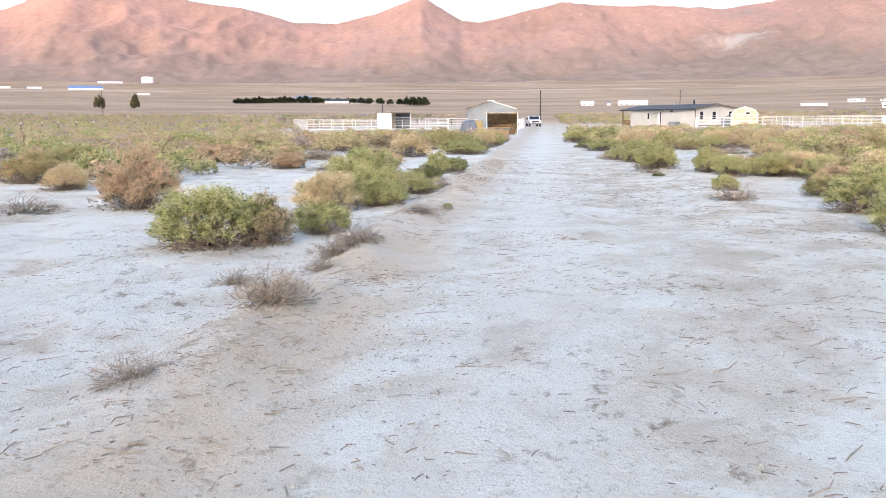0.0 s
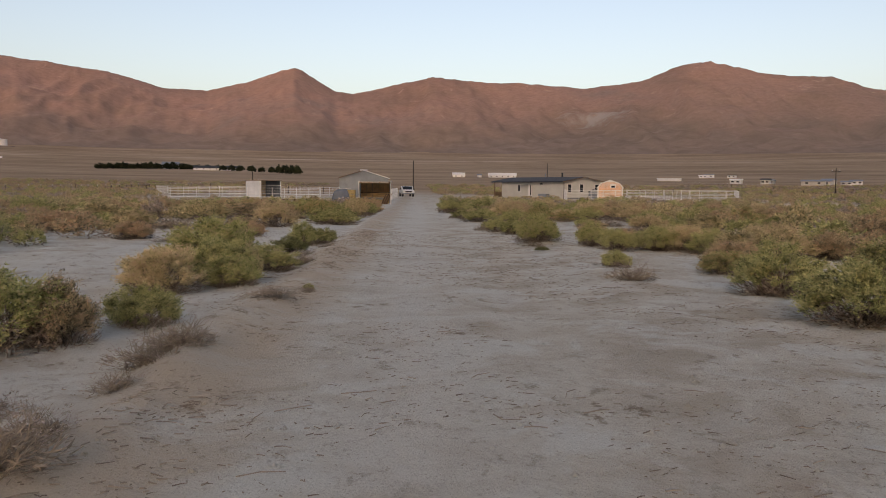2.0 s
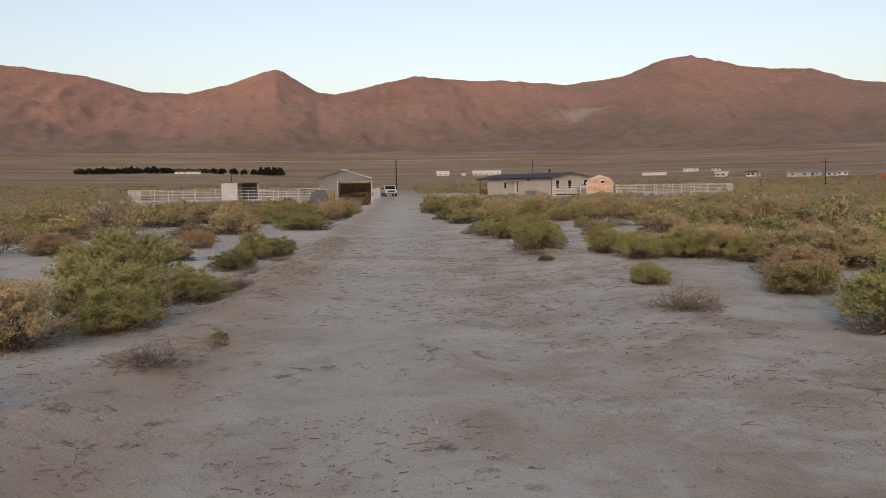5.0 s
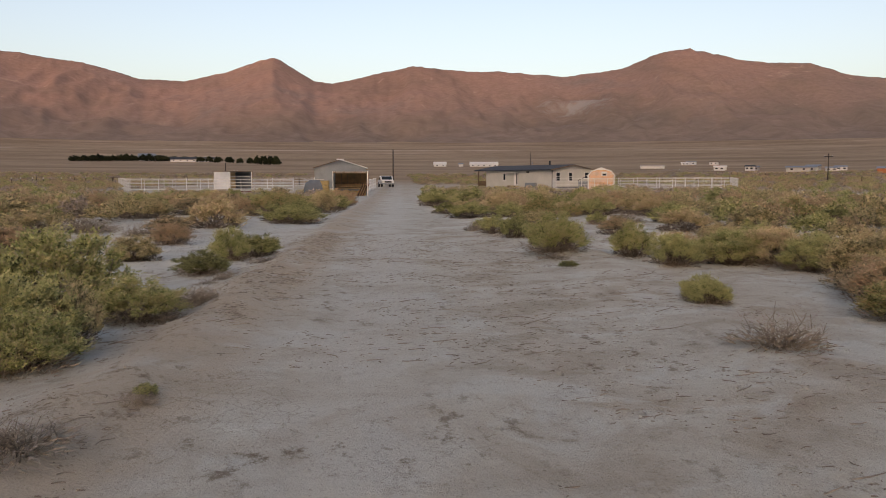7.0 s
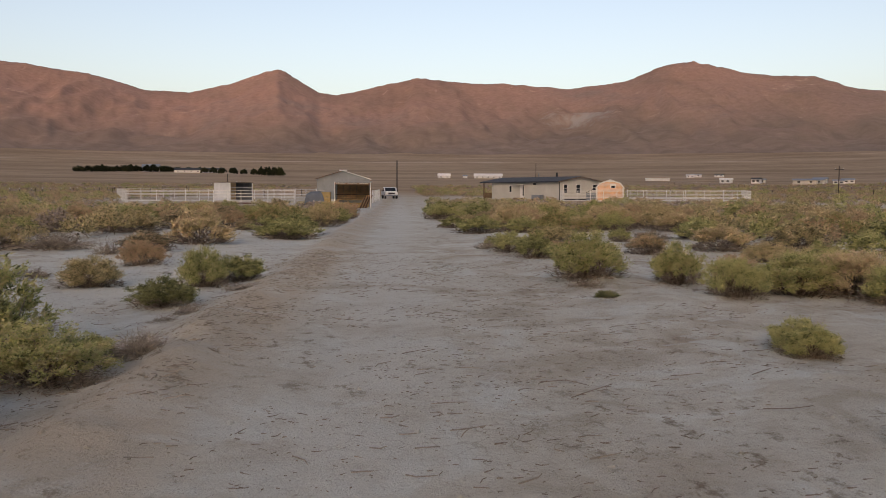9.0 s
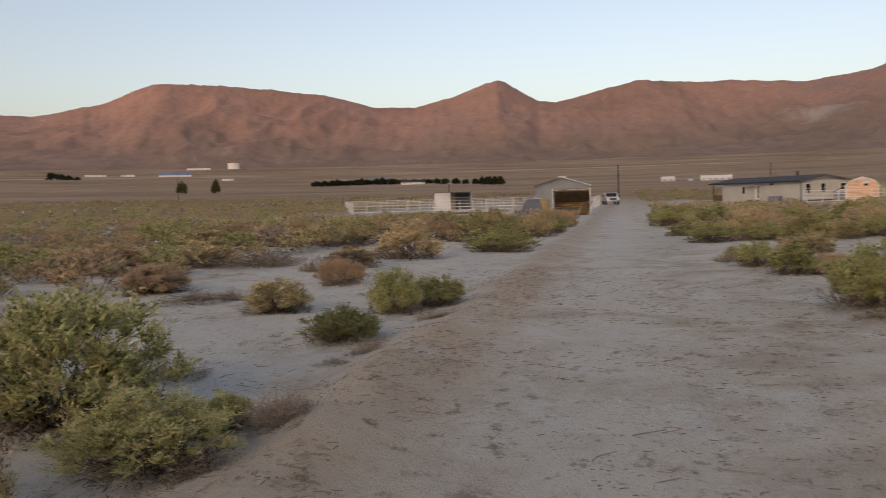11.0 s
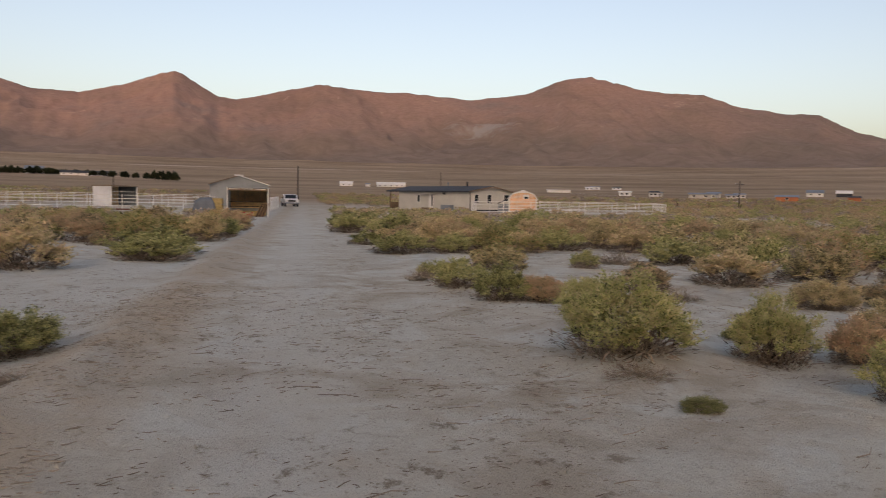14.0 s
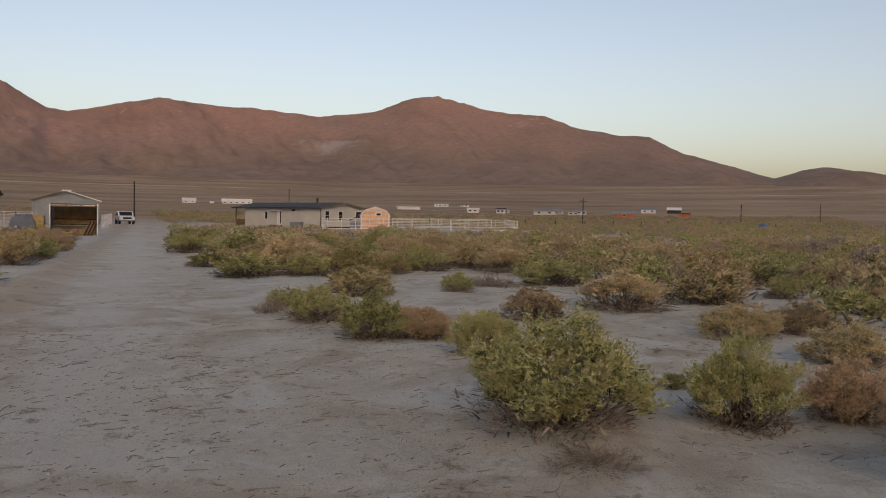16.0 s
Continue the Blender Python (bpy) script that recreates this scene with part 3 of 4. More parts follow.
def shrub(x, y, wide, high, kind, near=True):
    fol, br = _pick.choice(DRY_BRUSH if kind == "d" else NEAR_BRUSH if near and y < 32 else MID_BRUSH)
    ob = thing("desert_shrub", x, y, gz(x, y) - 0.02, 0, BRUSH_LABEL[kind], "shrub", "desert brush")
    ob.matrix_world = pose(x, y, gz(x, y) - 0.02, 0, 0, _pick.uniform(0, 360)) @ Matrix.Diagonal((wide * 1.2, wide * 1.2, high * 1.1, 1))
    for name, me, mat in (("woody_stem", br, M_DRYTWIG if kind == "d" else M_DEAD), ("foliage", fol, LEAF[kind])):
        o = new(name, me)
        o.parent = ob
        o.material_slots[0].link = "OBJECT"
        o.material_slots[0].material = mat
    SPOTS.append((x, y, wide))
    return ob


# brush that lines the road, from the start of the walk onward
shrub(-2.31, 6.73, 0.63, 0.41, "d")
shrub(-2.50, 9.87, 0.70, 0.33, "d")
shrub(-4.53, 10.94, 1.42, 0.92, "gy")
shrub(-3.90, 11.25, 0.70, 0.72, "o")
shrub(-3.42, 12.50, 0.77, 0.53, "g")
shrub(-9.97, 15.03, 1.28, 0.44, "d")
shrub(5.59, 15.26, 1.29, 0.86, "g")
shrub(-8.06, 15.72, 1.42, 1.24, "o")
shrub(-4.18, 15.74, 1.17, 0.80, "y")
shrub(3.62, 16.65, 0.82, 0.42, "d")
shrub(-3.64, 17.22, 1.14, 0.86, "g")
shrub(-3.05, 19.20, 1.00, 0.52, "gy")
shrub(4.17, 19.85, 0.51, 0.36, "g")
shrub(-4.45, 20.09, 1.55, 1.15, "gy")
shrub(-12.19, 20.11, 1.00, 0.74, "y")
shrub(-3.02, 20.25, 0.36, 0.29, "g")
shrub(-2.58, 20.27, 0.47, 0.26, "d")
shrub(16.68, 37.59, 1.28, 0.73, "o")
shrub(5.27, 40.18, 1.32, 0.54, "go")
shrub(-4.19, 42.96, 2.13, 0.88, "g")
shrub(13.75, 48.93, 1.04, 0.54, "d")
shrub(-3.61, 54.17, 1.74, 0.90, "g")
shrub(5.49, 12.44, 1.35, 0.84, "g")
shrub(-1.79, 15.35, 0.17, 0.10, "g")
shrub(-3.27, 16.68, 0.92, 0.60, "gy")
shrub(-3.26, 17.68, 0.61, 0.69, "y")
shrub(-2.67, 19.19, 0.49, 0.20, "d")
shrub(-1.80, 15.13, 0.28, 0.13, "d")
shrub(-2.48, 20.09, 0.57, 0.33, "d")
shrub(-2.29, 10.28, 0.58, 0.32, "d")
shrub(-2.44, 7.45, 0.50, 0.31, "d")
shrub(-2.11, 13.87, 0.69, 0.20, "d")
shrub(2.41, 35.12, 0.57, 0.39, "d")
shrub(-2.5, 7.6, 0.55, 0.2, "d")
shrub(-2.45, 9.0, 0.45, 0.18, "d")
shrub(-2.4, 10.2, 0.4, 0.16, "d")
shrub(-3.3, 8.5, 0.6, 0.22, "d")
shrub(-2.6, 4.9, 0.5, 0.22, "d")
shrub(3.35, 26.47, 1.29, 0.84, "gy")
shrub(4.09, 29.66, 0.70, 0.59, "gy")
shrub(4.96, 26.30, 0.80, 0.73, "gy")
shrub(5.92, 26.16, 0.69, 0.56, "o")
shrub(8.25, 28.44, 0.91, 0.54, "y")
shrub(8.57, 30.74, 0.97, 0.55, "y")
shrub(9.97, 31.01, 0.94, 0.50, "o")
shrub(6.45, 33.23, 1.00, 0.58, "o")
shrub(8.87, 34.43, 1.55, 0.75, "y")
shrub(11.34, 35.15, 1.48, 0.83, "y")
shrub(6.53, 31.84, 0.67, 0.28, "d")
shrub(3.24, 31.53, 0.81, 0.64, "g")
shrub(2.97, 33.81, 0.96, 0.59, "g")
shrub(3.97, 31.68, 0.84, 0.48, "o")
shrub(2.78, 35.96, 0.61, 0.37, "g")
shrub(4.74, 38.08, 1.29, 0.57, "y")
shrub(3.05, 43.85, 1.65, 0.65, "g")
shrub(2.27, 48.83, 1.09, 0.56, "g")
shrub(2.13, 59.06, 1.47, 0.90, "g")
shrub(4.69, 44.00, 1.32, 0.63, "g")
shrub(7.12, 38.56, 0.64, 0.50, "g")
shrub(8.64, 40.15, 1.26, 0.61, "d")
shrub(8.85, 46.21, 1.60, 0.78, "g")
shrub(10.60, 40.39, 1.74, 0.67, "g")
shrub(13.78, 35.68, 0.75, 0.54, "gy")
shrub(19.59, 40.16, 1.80, 0.72, "y")
shrub(12.99, 32.56, 0.72, 0.60, "o")
shrub(16.34, 39.50, 1.53, 0.67, "g")
shrub(20.46, 60.94, 2.08, 1.01, "g")
shrub(15.17, 46.41, 1.93, 0.84, "g")
shrub(19.25, 49.06, 2.40, 0.95, "y")
shrub(18.75, 44.87, 1.92, 0.84, "o")
shrub(4.41, 59.98, 2.04, 0.87, "y")
shrub(7.08, 60.44, 2.88, 0.89, "y")
shrub(7.77, 47.04, 1.27, 0.67, "y")
shrub(5.28, 27.72, 0.28, 0.16, "g")
shrub(-3.45, 24.21, 0.88, 0.43, "s")
shrub(-5.42, 26.85, 1.01, 0.56, "y")
shrub(-3.41, 26.68, 0.79, 0.74, "gy")
shrub(-3.05, 27.64, 0.87, 0.52, "g")
shrub(-5.80, 30.96, 0.86, 0.60, "o")
shrub(-6.31, 38.37, 1.73, 1.12, "y")
shrub(-3.92, 41.18, 1.62, 0.71, "g")
shrub(-7.07, 55.22, 2.06, 0.95, "g")
shrub(-4.30, 56.50, 2.38, 0.85, "g")
shrub(-15.35, 42.94, 2.14, 0.95, "y")
shrub(-10.29, 37.04, 2.04, 0.59, "d")
shrub(-7.06, 28.43, 0.40, 0.30, "d")
shrub(-14.27, 46.15, 1.80, 0.97, "y")
shrub(-15.02, 51.80, 1.91, 0.97, "g")
shrub(-10.96, 46.21, 1.98, 0.92, "y")
shrub(-7.00, 35.17, 1.36, 0.60, "o")
shrub(-7.56, 49.31, 1.32, 0.81, "o")
shrub(-2.88, 23.70, 0.42, 0.16, "d")
shrub(-2.59, 26.08, 0.68, 0.18, "d")
shrub(3.22, 24.42, 0.34, 0.12, "s")
shrub(3.18, 25.61, 0.68, 0.16, "d")
shrub(-9.32, 29.59, 1.28, 0.62, "o")
shrub(-7.52, 28.13, 1.40, 0.25, "d")
shrub(-13.87, 34.39, 2.18, 0.77, "o")
shrub(-17.74, 35.89, 1.96, 0.76, "g")
shrub(-13.39, 29.11, 0.79, 0.61, "d")
shrub(-11.56, 35.97, 1.67, 0.81, "y")
shrub(-9.78, 35.81, 1.76, 0.54, "d")
shrub(-4.35, 21.88, 0.59, 0.19, "d")
shrub(-3.00, 20.18, 0.42, 0.27, "s")
shrub(-2.56, 20.46, 0.61, 0.21, "d")
shrub(-2.98, 22.63, 0.36, 0.12, "d")
shrub(-2.87, 23.39, 0.45, 0.14, "d")
shrub(7.28, 24.52, 1.25, 0.76, "y")
shrub(7.77, 22.84, 1.12, 0.72, "y")
shrub(4.16, 20.18, 0.56, 0.35, "g")
shrub(5.20, 24.32, 0.82, 0.65, "g")
shrub(8.49, 22.22, 1.59, 0.88, "y")
shrub(7.10, 25.36, 1.22, 0.79, "g")
shrub(6.39, 24.76, 1.16, 0.72, "gy")
shrub(7.51, 23.69, 1.09, 0.72, "g")
shrub(9.08, 24.50, 0.95, 0.77, "y")
shrub(-15.70, 35.83, 1.75, 0.70, "y")
shrub(-7.69, 34.28, 0.81, 0.52, "d")


def open_ground(x, y):
    """Where no brush grows: the road, the yard, the pens and buildings."""
    if -3.0 - 0.004 * y < x < 3.1 and y < 62:
        return True
    if -3.2 < x < 2.2 and y < 130:
        return True
    if y < 33 and -2.9 < x < 3.6:
        return True
    if y > 92 and -36 < x < 3:
        return True
    if y > 108 and -36 < x < 44 and y < 150:
        return True
    if y > 145 and -20 < x < 60 and y < 160:
        return True
    return False


def scatter_brush():
    rng = random.Random(21)
    kinds = ("g", "gy", "y", "y", "o", "o", "go", "d")
    grown, tries = 0, 0
    # single plants within sight of the road
    while grown < 150 and tries < 9000:
        tries += 1
        y = 3 + 67 * rng.random() ** 0.7
        x = rng.uniform(-1, 1) * min(7 + y * 0.75, 15)
        if open_ground(x, y) or float(fbm(x * 0.13 + 70, y * 0.13, 2)) < 0.38:
            continue
        if y < 44 and abs(x) < 14 and not (x > 5.5 and y < 24):
            continue
        wide = rng.uniform(0.8, 1.75)
        if any((x - a) ** 2 + (y - b) ** 2 < (0.42 * (wide + w)) ** 2 for a, b, w in SPOTS):
            continue
        shrub(x, y, wide, wide * rng.uniform(0.5, 0.72), rng.choice(kinds if y > 30 else kinds[:-1]), y < 26)
        grown += 1
    # the sea of brush beyond, by colour
    rs = np.random.RandomState(3)
    low = []
    for i in range(5):
        v, f, _ = foliage_arrays(rs, 40, 6, 1, 0.13, 0.3)
        low.append((v, f))
    full = []
    for i in range(5):
        v, f, _ = foliage_arrays(rs, 50, 8, 4, 0.08, 0.24)
        full.append((v, f))
    far = {k: ([], [], 0) for k in ("g", "y", "o", "d", "dead")}
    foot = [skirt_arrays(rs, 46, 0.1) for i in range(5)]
    grid, made, tries = {}, 0, 0
    for a, b, w in SPOTS:
        grid.setdefault((int(a // 2), int(b // 2)), []).append((a, b))
    while made < 6500 and tries < 90000:
        tries += 1
        y = 22 + 330 * rng.random() ** 1.55
        x = rng.uniform(-1, 1) * (8 + y * 0.92)
        if open_ground(x, y) or (y < 60 and abs(x) < 11) or float(fbm(x * 0.09 + 70, y * 0.06, 2)) < 0.33:
            continue
        cell = (int(x // 2), int(y // 2))
        if any((x - a) ** 2 + (y - b) ** 2 < 1.7 for i in (-1, 0, 1) for j in (-1, 0, 1) for a, b in grid.get((cell[0] + i, cell[1] + j), ())):
            continue
        grid.setdefault(cell, []).append((x, y))
        kind = rng.choice("gggggyyyyyooooodd")
        wide = rng.uniform(0.9, 1.9) * (1 if y < 120 else 1.1)
        high = wide * rng.uniform(0.48, 0.68)
        v, f = rng.choice(full if y < 60 else low)
        w = rng.uniform(0, 6.283)
        c, s = math.cos(w), math.sin(w)
        z = gz(x, y) - 0.02
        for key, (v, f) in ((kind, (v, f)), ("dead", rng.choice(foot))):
            p = np.stack([x + wide * (v[:, 0] * c - v[:, 1] * s), y + wide * (v[:, 0] * s + v[:, 1] * c), z + high * v[:, 2]], 1)
            vs, fs, n = far[key]
            vs.append(p)
            fs.append(f + n)
            far[key] = (vs, fs, n + len(p))
        made += 1
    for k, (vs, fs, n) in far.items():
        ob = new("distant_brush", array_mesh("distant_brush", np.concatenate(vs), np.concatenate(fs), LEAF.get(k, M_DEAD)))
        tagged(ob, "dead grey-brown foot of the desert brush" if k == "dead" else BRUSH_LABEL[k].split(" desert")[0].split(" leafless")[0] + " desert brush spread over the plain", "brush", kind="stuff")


scatter_brush()


def ground_litter():
    """Broken twigs, chaff and clods on the road and its edges."""
    rng = np.random.RandomState(9)

    def sticks(count, lo, hi, thick, xr, yr, mat, name, label):
        x = rng.uniform(*xr, count)
        y = rng.uniform(*yr, count)
        keep = fbm(x * 0.7 + 11, y * 0.7, 3) > 0.47
        x, y = x[keep], y[keep]
        z = ground_height(x, y)
        n = len(x)
        th = rng.uniform(-1.5, 1.5, n) * rng.rand(n) ** 0.5
        ln = lo + (hi - lo) * rng.rand(n) ** 2.2
        d = np.stack([np.cos(th), np.sin(th), rng.normal(0.03, 0.12, n)], 1)
        p = np.stack([x, y, z + thick], 1)
        s = unit(np.cross(d, np.array([0, 0, 1.0]))) * (thick * rng.uniform(0.6, 1.5, n))[:, None]
        up = np.array([0, 0, 1.0]) * thick
        e = p + d * ln[:, None]
        m = (p + e) / 2 + rng.normal(0, 0.12, (n, 3)) * ln[:, None] * np.array([1, 1, 0.2])
        rings = [np.stack([q - s * w - up, q + s * w - up, q + up * w], 1) for q, w in ((p, 1), (m, 0.9), (e, 0.5))]
        v = np.stack(rings, 1).reshape(-1, 3)
        o = np.arange(n)[:, None] * 9
        f = np.concatenate([np.stack([o[:, 0] + 3 * j + k, o[:, 0] + 3 * j + (k + 1) % 3, o[:, 0] + 3 * j + 3 + (k + 1) % 3, o[:, 0] + 3 * j + 3 + k], 1) for j in (0, 1) for k in range(3)])
        tagged(new(name, array_mesh(name, v, f, mat)), label, "litter", kind="stuff")

    sticks(17000, 0.012, 0.10, 0.003, (-7, 8), (1, 34), M_LITTER, "plant_litter", "dark chaff and short twig bits on the road")
    sticks(2200, 0.03, 0.3, 0.004, (-4, 6), (1, 34), M_DRYTWIG, "broken_twigs", "bleached broken twigs lying on the soil")
    sticks(2600, 0.03, 0.14, 0.004, (-2.9, -1.5), (1, 34), M_DRYTWIG, "berm_twigs", "dry twigs caught along the low soil bank")
    sticks(50, 0.2, 0.5, 0.004, (-4, 6), (2, 34), M_LITTER, "fallen_sticks", "long dark fallen sticks on the road edge")
    # clods
    n = 5200
    x, y = rng.uniform(-7, 7, n), rng.uniform(1, 34, n)
    z = ground_height(x, y)
    r = 0.007 + 0.03 * rng.rand(n) ** 3
    oct_v = np.array([(1, 0, 0), (0, 1, 0), (-1, 0, 0), (0, -1, 0), (0, 0, 0.8), (0, 0, -0.6)])
    oct_f = np.array([(0, 1, 4), (1, 2, 4), (2, 3, 4), (3, 0, 4), (1, 0, 5), (2, 1, 5), (3, 2, 5), (0, 3, 5)])
    v = np.stack([x, y, z], 1)[:, None, :] + oct_v[None] * r[:, None, None] * rng.uniform(0.6, 1.3, (n, 6, 1))
    f = (np.arange(n)[:, None, None] * 6 + oct_f[None]).reshape(-1, 3)
    tagged(new("soil_clods", array_mesh("soil_clods", v.reshape(-1, 3), f, M_GROUND)), "small dry clods of soil", "clods", kind="stuff")


ground_litter()


# ---- fences and pens ----
def sheet_wall(ob, x, length, z0, z1, mat, label=""):
    """A ribbed sheet wall in the plane x, from the front backward."""
    wall = part("side_wall", blk(x - 0.012, x, 0, length, z0, z1), mat, ob, label)
    n = int(length / 0.3)
    for i in range(n + 1):
        y = 0.02 + (length - 0.04) * i / n
        part("rib", blk(x - 0.034, x - 0.013, y - 0.02, y + 0.02, z0, z1), mat, wall)


def pen_panel(x, y, turn, length=3.0, high=1.45, rails=4):
    ob = thing("corral_panel", x, y, gz(x, y), turn, "pale pipe corral panel standing on bare ground", "fence panel", "corral panels")
    for px in (0.0, length):
        part("post", tube(bmesh.new(), (px, 0, -0.05), (px, 0, high + 0.05), 0.045), M_PIPE, ob)
    part("upright", tube(bmesh.new(), (length / 2, 0, 0.15), (length / 2, 0, high), 0.03, None, 6), M_PIPE, ob)
    for i in range(rails):
        z = 0.3 + (high - 0.32) * i / (rails - 1)
        part("rail", tube(bmesh.new(), (0, 0, z), (length, 0, z), 0.03, None, 6), M_PIPE, ob)
    return ob


def pen_line(x0, y0, x1, y1):
    n = max(1, round(math.hypot(x1 - x0, y1 - y0) / 3.0))
    length = math.hypot(x1 - x0, y1 - y0) / n
    turn = math.degrees(math.atan2(y1 - y0, x1 - x0))
    first = pen_panel(x0, y0, turn, length)
    for i in range(1, n):
        x, y = x0 + (x1 - x0) * i / n, y0 + (y1 - y0) * i / n
        copy_thing(first, pose(x, y, gz(x, y), 0, 0, turn))


pen_line(-31.0, 107.5, -13.0, 113.0)
pen_line(-31.0, 107.5, -39.0, 128.0)
pen_line(-39.0, 128.0, -12.4, 133.0)
pen_line(-3.6, 112.0, -3.2, 127.0)
pen_line(19.7, 113.0, 41.9, 110.5)
pen_line(41.9, 110.5, 48.0, 128.0)
pen_line(30.5, 124.0, 48.0, 128.0)
pen_line(19.7, 113.0, 20.6, 120.0)


def wire_fence(x, y0, y1, step, label):
    """Posts with wires and pale insulators."""
    proto = None
    y, k = y0, 0
    while y < y1:
        z = gz(x, y)
        if proto is None:
            proto = thing("fence_post", x, y, z, 0, label, "fence post", "wire fence posts")
            part("post", tube(bmesh.new(), (0, 0, -0.1), (0, 0, 1.25), 0.06, 0.05, 6), M_POLE, proto)
            part("cap", tube(bmesh.new(), (0.0, -0.05, 1.1), (0.0, -0.05, 1.38), 0.075, 0.075, 6), M_WHITE, proto, "white insulator")
        else:
            copy_thing(proto, pose(x + 0.2 * math.sin(k * 2.1), y, z, 0, 0, 20 * k))
        y += step
        k += 1
    for h in (0.6, 1.1):
        bm = bmesh.new()
        tube(bm, (x, y0, gz(x, y0) + h), (x, (y0 + y1) / 2, gz(x, (y0 + y1) / 2) + h), 0.008, None, 4)
        tube(bm, (x, (y0 + y1) / 2, gz(x, (y0 + y1) / 2) + h), (x, y1, gz(x, y1) + h), 0.008, None, 4)
        tagged(part("fence_wire", bm, M_GALV), "thin fence wire strung along the posts", "wire", kind="stuff")


wire_fence(-70.0, 92.0, 380.0, 4.5, "dark wooden fence post with a white insulator")
wire_fence(128.0, 120.0, 420.0, 5.0, "dark wooden fence post with a white insulator")


def cross_fence(y, x0, x1, step):
    proto, x = None, x0
    while x < x1:
        if proto is None:
            proto = thing("range_fence_post", x, y, gz(x, y), 0, "weathered dark range fence post on the plain", "fence post", "range fence posts")
            part("post", tube(bmesh.new(), (0, 0, -0.1), (0, 0, 1.4), 0.08, 0.07, 6), M_POLE, proto)
        else:
            copy_thing(proto, pose(x, y, gz(x, y)))
        x += step


cross_fence(170.0, -68.0, -12.0, 7.0)
cross_fence(178.0, 40.0, 126.0, 7.0)


# ---- the open-fronted hay shelter by the road ----
def hay_shelter(x, y, turn):
    z = gz(x, y)
    w, d, h = 3.3, 3.6, 2.42
    ob = thing("hay_shelter", x, y, z, turn, "open-fronted metal hay shelter with plywood lining", "shelter")
    sheet_wall(ob, 0.0, d, 0.05, h - 0.05, M_GALV, "grey ribbed sheet wall")
    sheet_wall(ob, w, d, 0.05, h - 0.05, M_GALV)
    part("back_wall", blk(0.03, w - 0.03, d - 0.05, d, 0.1, h - 0.1), M_GALV, ob)
    for i in range(5):
        part("lining_board", blk(0.1 + i * 0.62, 0.7 + i * 0.62, d - 0.09, d - 0.055, 0.7, h - 0.2), M_OSB, ob, "tan plywood sheet")
    bm = prism(bmesh.new(), [(-0.1, h), (w + 0.1, h), (w + 0.1, h + 0.07), (-0.1, h + 0.07)], -0.15, d + 0.1)
    part("roof", bm, M_GALV, ob)
    part("header_beam", blk(0.0, w, -0.06, 0.0, h - 0.22, h - 0.06), M_ROUGHWOOD, ob, "dark timber header")
    for i in range(3):
        part("header_plate", blk(0.12 + i * 1.06, 1.0 + i * 1.06, -0.075, -0.062, h - 0.13, h - 0.09), M_WHITE, ob)
    for px in (0.0, w):
        part("post", blk(px - 0.04, px + 0.04, -0.07, 0.04, -0.05, h), M_WHITE, ob, "white corner post")
    for hz in (1.25, 0.85):
        part("rail", tube(bmesh.new(), (0.1, 1.3, hz), (w - 0.1, 1.3, hz), 0.035), M_POLE, ob)
    # what stands inside
    m = pose(x, y, z, 0, 0, turn)

    def inside(name, bx, by, label, cat, builder, turn2=0.0, group=""):
        o = new(name)
        o.matrix_world = m @ pose(bx, by, 0.01, 0, 0, turn2)
        tagged(o, label, cat, group)
        builder(o)
        return o

    def bale(o):
        bm = blk(-0.5, 0.5, -0.28, 0.28, 0, 0.45)
        bmesh.ops.bevel(bm, geom=bm.edges[:], offset=0.05, segments=2, affect="EDGES")
        part("straw", bm, M_HAY, o)
        for s in (-0.2, 0.2):
            part("twine", blk(s - 0.012, s + 0.012, -0.284, 0.284, -0.002, 0.454), M_ORANGE, o)

    for bx, by, a in ((0.65, 1.9, 0), (1.75, 2.2, 8), (2.6, 2.4, -5), (1.1, 2.9, 3)):
        inside("hay_bale", bx, by, "straw-coloured hay bale inside the shelter", "hay bale", bale, a, "hay bales")

    def tub(o):
        bm = bmesh.new()
        tube(bm, (0, 0, 0), (0, 0, 0.36), 0.24, 0.30, 16)
        part("tub", bm, M_RED, o)
        part("rim", tube(bmesh.new(), (0, 0, 0.34), (0, 0, 0.38), 0.325, 0.325, 16), M_RED, o)

    inside("feed_tub", 1.75, 0.55, "red plastic feed tub at the shelter front", "tub", tub)
    inside("feed_tub", 1.25, 0.7, "red plastic feed tub beside the hay", "tub", tub)

    def plank(o):
        part("board", blk(-0.035, 0.035, -0.02, 0.02, 0, 1.35, pose(0, 0, 0, 0, 26, 0)), M_ROUGHWOOD, o)

    for i in range(4):
        inside("leaning_plank", 2.25 + 0.22 * i, 0.45, "weathered plank leaning in the shelter", "plank", plank, 6 * i, "leaning planks")
    for i in range(3):
        inside("dark_plank", 2.35 + 0.24 * i, 0.6, "dark weathered plank leaning in the shelter", "plank",
               lambda o: part("board", blk(-0.07, 0.07, -0.02, 0.02, 0, 1.2, pose(0, 0, 0, 0, 24, 0)), M_POLE, o), 0, "leaning planks")


hay_shelter(-6.25, 89.5, 2.0)


